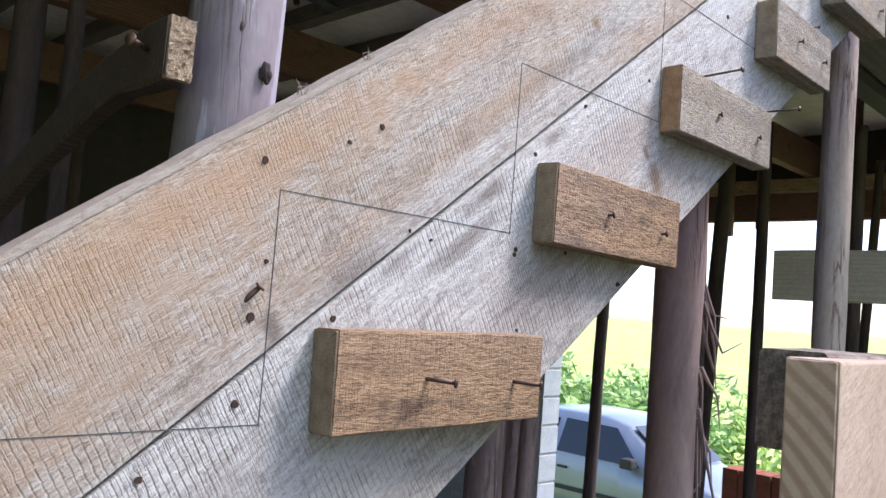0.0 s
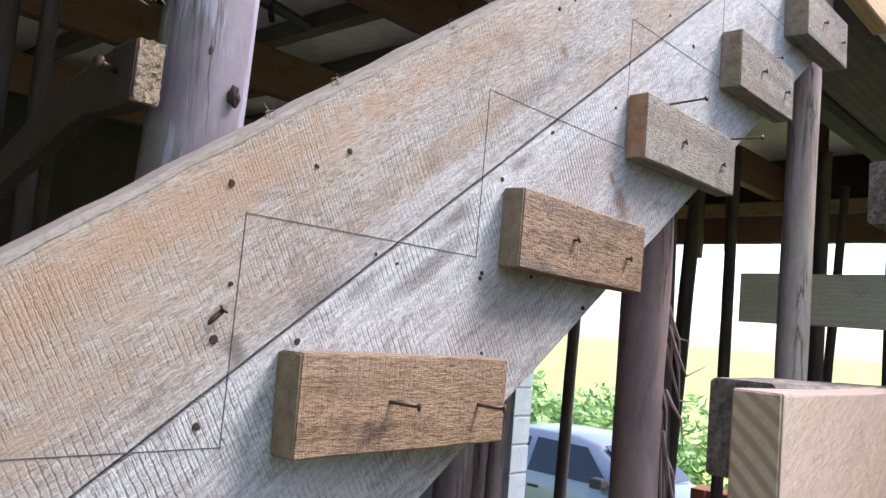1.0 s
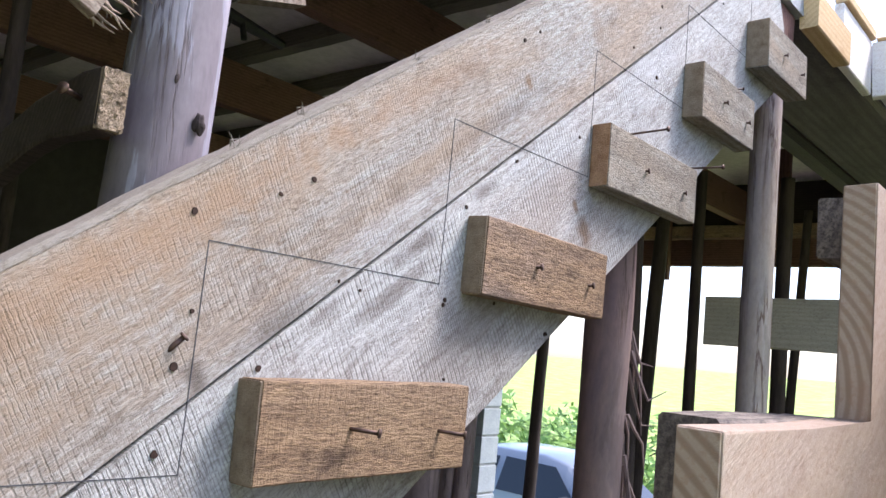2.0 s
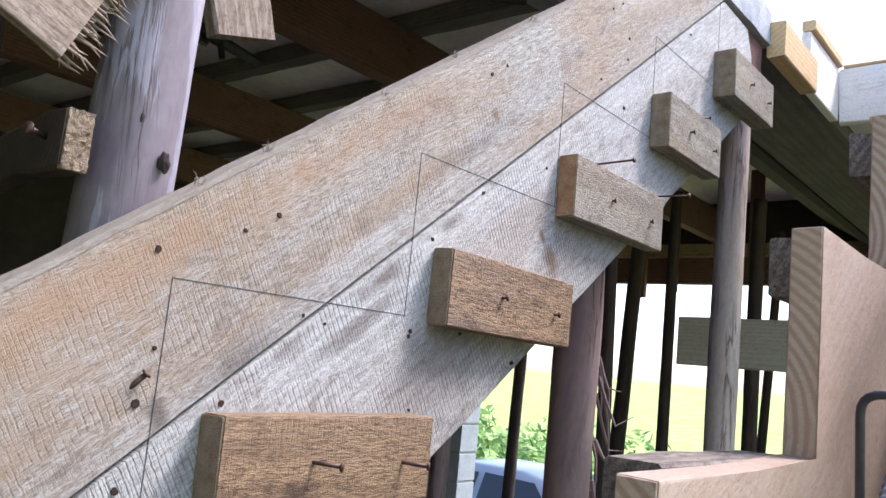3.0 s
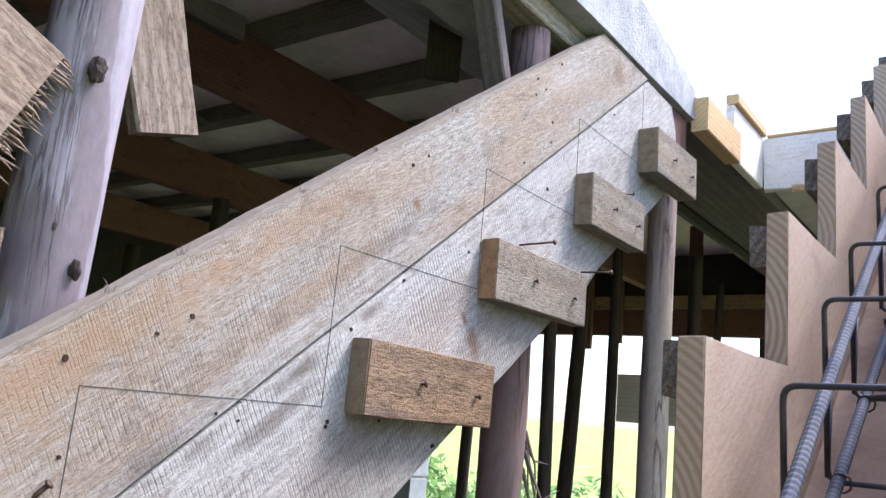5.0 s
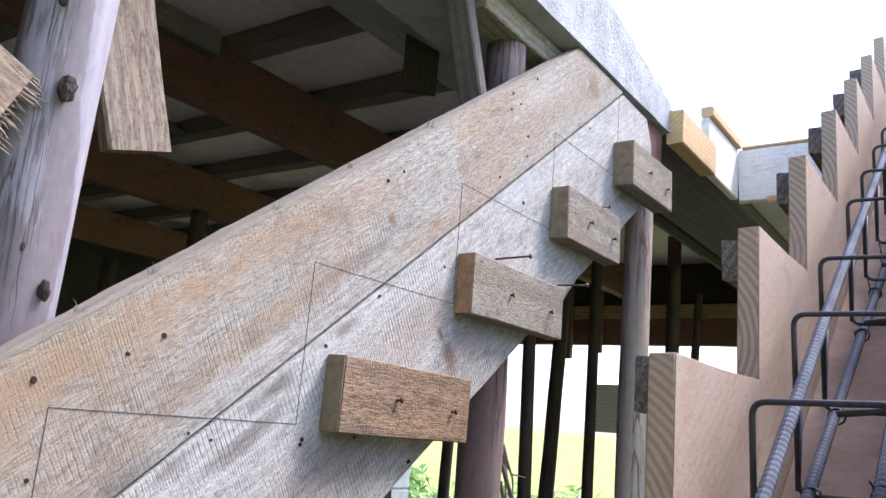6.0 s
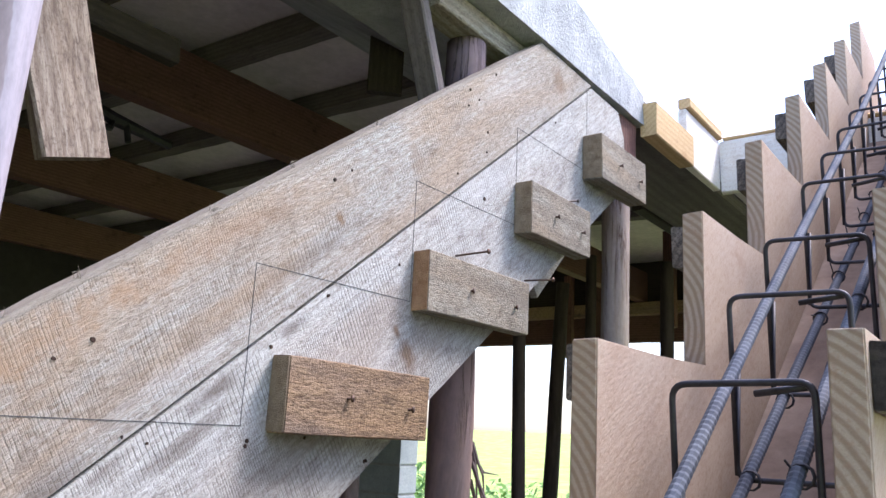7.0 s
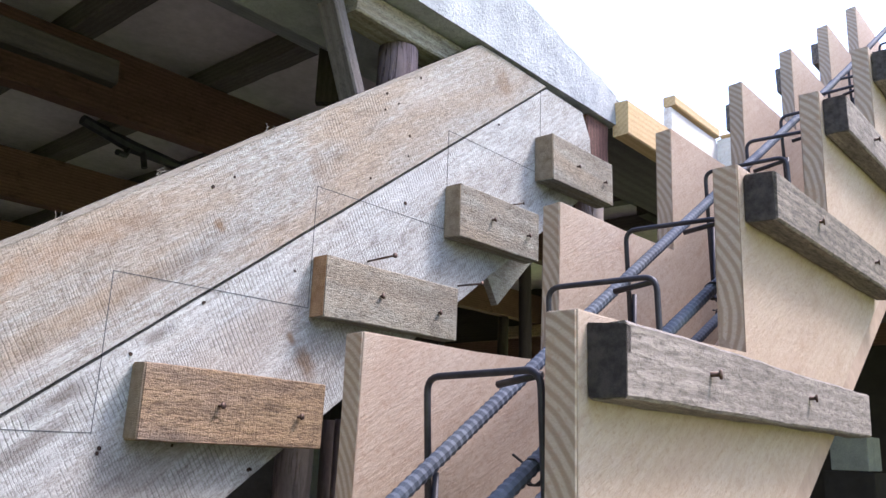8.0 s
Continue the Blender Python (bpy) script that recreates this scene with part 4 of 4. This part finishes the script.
for r in range(8):
    y, z = 3.50, 0.005 + r * 0.2
    if r % 2:
        ob = new("block", meshes[0])
        ob.parent, ob.location = pier, (4.75, y, z)
        y += 0.2
    while y < 4.6:
        ob = new("block", meshes[1])
        ob.parent, ob.location = pier, (4.75 + 0.002 * math.sin(y * 31 + r), y, z)
        y += 0.4


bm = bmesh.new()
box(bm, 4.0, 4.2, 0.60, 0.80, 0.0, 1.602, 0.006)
post = tagged(link("concrete_pier", bm, M_WALL), "pier with shade put into its dark grey and a pale block on top", "pier", kind="structure")
bm = bmesh.new()
box(bm, 3.995, 4.195, 0.615, 0.765, 1.606, 1.745, 0.006)
part("block", bm, M_MORTAR, post, "pale concrete block")


def leaf_clump(name, centre, size, count, mat, label, seed, leaf=0.09):
    rr = random.Random(seed)
    e = thing(name, (centre[0], centre[1], GROUND_Z), label, "bush")
    bm = bmesh.new()
    hubs = [(rr.uniform(-1, 1), rr.uniform(-1, 1), rr.uniform(0.05, 1), rr.uniform(0.3, 0.6)) for _ in range(14)]
    for _ in range(count):
        hx, hy, hz, hr = rr.choice(hubs)
        d = Vector((rr.gauss(0, 1), rr.gauss(0, 1), rr.gauss(0, 1))).normalized() * hr * rr.uniform(0.6, 1.05)
        p = Vector(((hx + d.x) * size[0], (hy + d.y) * size[1], abs(hz + d.z) * size[2]))
        u = Vector((rr.gauss(0, 1), rr.gauss(0, 1), rr.gauss(0, 0.6))).normalized() * leaf * rr.uniform(0.6, 1.3)
        w = u.orthogonal().normalized() * leaf * 0.35
        bm.faces.new([bm.verts.new(q) for q in (p - u, p + w, p + u, p - w)])
    part("crown", bm, mat, e)
    for hx, hy, hz, hr in hubs:
        bm = bmesh.new()
        rod(bm, [(0, 0, 0), (hx * size[0] * 0.5, hy * size[1] * 0.5, hz * size[2] * 0.5), (hx * size[0], hy * size[1], hz * size[2])], [0.04, 0.025, 0.01], 6)
        part("stem", bm, M_BARKD, e)
    return e


def leaf_mat(name, c0, c1):
    m, nt, bs = node_mat(name)
    geo = add(nt, "NewGeometry")
    col = ramp(nt, geo.outputs["Random Per Island"], [(0.0, c0), (1.0, c1)])
    nt.links.new(col, bs.inputs["Base Color"])
    bs.inputs["Roughness"].default_value = 0.6
    return m


M_LEAF = leaf_mat("bush_leaves", (0.09, 0.20, 0.035), (0.28, 0.45, 0.085))
M_LEAF2 = leaf_mat("light_leaves", (0.32, 0.48, 0.08), (0.58, 0.70, 0.20))
leaf_clump("bush", (12.5, 9.6, 0), (1.3, 1.3, 1.7), 5200, M_LEAF, "dense green bush behind the parked car", 1, 0.12)
leaf_clump("bush", (15.0, 8.4, 0), (1.2, 1.6, 1.3), 4000, M_LEAF, "dense green bush on the meadow edge", 2, 0.12)
leaf_clump("bush", (15.5, 5.2, 0), (1.6, 1.8, 0.75), 5000, M_LEAF2, "sunlit yellow-green bush on the meadow", 3, 0.13)
leaf_clump("bush", (16.0, 2.2, 0), (1.6, 1.8, 0.8), 4500, M_LEAF2, "sunlit yellow-green bush on the meadow", 4, 0.13)

# ---- red clay blocks ----
rng = random.Random(9)
stack = thing("block_stack", (4.9, 2.15, 0.0), "red clay blocks stacked beside the props", "block stack")
for r in range(4):
    for k in range(5):
        bm = bmesh.new()
        box(bm, -0.09, 0.09, -0.045, 0.045, 0.0, 0.185, 0.004)
        ob = part("clay_block", bm, M_BRICK, stack)
        ob.location = (rng.uniform(-0.01, 0.01), -k * 0.097, r * 0.188)


# ---- parked car ----
def paint(name, col, rough, metal, coat=0.5):
    m, nt, bs = node_mat(name)
    v = coords(nt, (1, 1, 1))
    n = noise_tex(nt, v, 3, 4)
    nt.links.new(ramp(nt, n, [(0.3, tuple(c * 0.9 for c in col)), (0.7, col)]), bs.inputs["Base Color"])
    bs.inputs["Roughness"].default_value, bs.inputs["Metallic"].default_value = rough, metal
    bs.inputs["Coat Weight"].default_value = coat
    return m


M_CAR = paint("silver_blue_paint", (0.15, 0.18, 0.215), 0.35, 0.3)
M_GLASS = paint("dark_car_glass", (0.012, 0.015, 0.018), 0.12, 0.0, 0.0)
M_RUBBER = paint("black_rubber", (0.015, 0.015, 0.015), 0.8, 0.0, 0.0)
M_RIM = paint("grey_rim", (0.3, 0.3, 0.31), 0.4, 0.8)
M_LAMP = paint("lamp_lens", (0.7, 0.7, 0.68), 0.15, 0.0, 1.0)

car = thing("car", pose(9.2, 5.42, GROUND_Z, 0, 0, -90), "silver-blue hatchback parked on the grass", "car")
# car length along its own x, front at +x; stations: x, half width at sill, belt height, roof height, roof half width
ST = [(-1.85, 0.70, 0.80, 0.86, 0.62), (-1.70, 0.78, 0.90, 1.06, 0.62), (-1.35, 0.81, 0.93, 1.36, 0.60), (-0.8, 0.82, 0.93, 1.44, 0.60), (0.0, 0.82, 0.91, 1.44, 0.60),
      (0.35, 0.82, 0.90, 1.37, 0.60), (0.95, 0.81, 0.88, 0.96, 0.64), (1.35, 0.79, 0.82, 0.88, 0.64), (1.75, 0.75, 0.70, 0.76, 0.60), (1.92, 0.66, 0.52, 0.56, 0.52)]
bm = bmesh.new()
loops = []
for x, w, belt, roof, rw in ST:
    loops.append([bm.verts.new((x, s * y, z)) for s, y, z in ((1, w * 0.93, 0.22), (1, w, 0.5), (1, w * 0.98, belt), (1, rw, roof - 0.03), (1, rw * 0.8, roof), (-1, rw * 0.8, roof), (-1, rw, roof - 0.03), (-1, w * 0.98, belt), (-1, w, 0.5), (-1, w * 0.93, 0.22))])
for a, b in zip(loops, loops[1:]):
    for k in range(10):
        bm.faces.new((a[k], a[(k + 1) % 10], b[(k + 1) % 10], b[k]))
bm.faces.new(loops[0])
bm.faces.new(loops[-1])
bmesh.ops.bevel(bm, geom=list(bm.edges), offset=0.018, segments=2, affect="EDGES")
part("body", bm, M_CAR, car, smooth=True)


def pane(pts, name, mat, lift, label=""):
    bm = bmesh.new()
    c = sum((Vector(p) for p in pts), Vector()) / len(pts)
    n = (Vector(pts[1]) - Vector(pts[0])).cross(Vector(pts[2]) - Vector(pts[0])).normalized()
    if n.dot(c - Vector((0, 0, 0.8))) < 0:
        n.negate()
    bm.faces.new([bm.verts.new(Vector(p) + n * lift) for p in pts])
    ex = bmesh.ops.extrude_face_region(bm, geom=list(bm.faces))
    for v in ex["geom"]:
        if isinstance(v, bmesh.types.BMVert):
            v.co -= n * 0.012
    return part(name, bm, mat, car, label)


for s in (1, -1):
    def side(x, t, s=s):
        return (x, s * (0.805 + (0.60 - 0.805) * t), 0.925 + (1.41 - 0.925) * t)
    pane([side(-1.28, 0.08), side(-0.62, 0.06), side(-0.60, 0.84), side(-1.12, 0.80)], "rear_window", M_GLASS, 0.012, "dark tinted window")
    pane([side(-0.52, 0.06), side(0.62, 0.04), side(0.22, 0.82), side(-0.50, 0.86)], "front_window", M_GLASS, 0.012, "dark tinted window")
    bm = bmesh.new()
    box(bm, 0.46, 0.62, s * 0.82 - 0.01, s * 0.98, 0.93, 1.05, 0.03)
    part("mirror", bm, M_RUBBER, car, "dark door mirror")
    bm = bmesh.new()
    box(bm, -0.48, -0.34, s * 0.825 - 0.012, s * 0.825 + 0.012, 0.77, 0.80, 0.006)
    part("door_handle", bm, M_RUBBER, car, "black door handle")
    bm = bmesh.new()
    box(bm, -0.575, -0.567, s * 0.822 - 0.004, s * 0.822 + 0.004, 0.3, 0.92)
    part("door_seam", bm, M_RUBBER, car, "dark door gap")
    bm = bmesh.new()
    box(bm, -1.5, 1.5, s * 0.826 - 0.008, s * 0.826 + 0.008, 0.52, 0.57, 0.004)
    part("side_moulding", bm, M_RUBBER, car, "dark rubbing strip")
    bm = bmesh.new()
    box(bm, 1.70, 1.82, s * 0.56 - 0.12, s * 0.56 + 0.12, 0.58, 0.70, 0.02)
    part("headlight", bm, M_LAMP, car, "clear headlight")
    for wx in (-1.2, 1.2):
        w = bmesh.new()
        rod(w, [(wx, s * 0.66, 0.29), (wx, s * 0.69, 0.29), (wx, s * 0.80, 0.29), (wx, s * 0.83, 0.29)], [0.26, 0.29, 0.29, 0.26], 24)
        wheel = part("wheel", w, M_RUBBER, car, "black tyre")
        w = bmesh.new()
        rod(w, [(wx, s * 0.80, 0.29), (wx, s * 0.838, 0.29)], [0.18, 0.16], 20)
        part("rim", w, M_RIM, wheel, "grey wheel rim")
pane([(0.40, 0.56, 1.36), (0.40, -0.56, 1.36), (0.93, -0.62, 0.98), (0.93, 0.62, 0.98)], "windscreen", M_GLASS, 0.014, "dark windscreen")
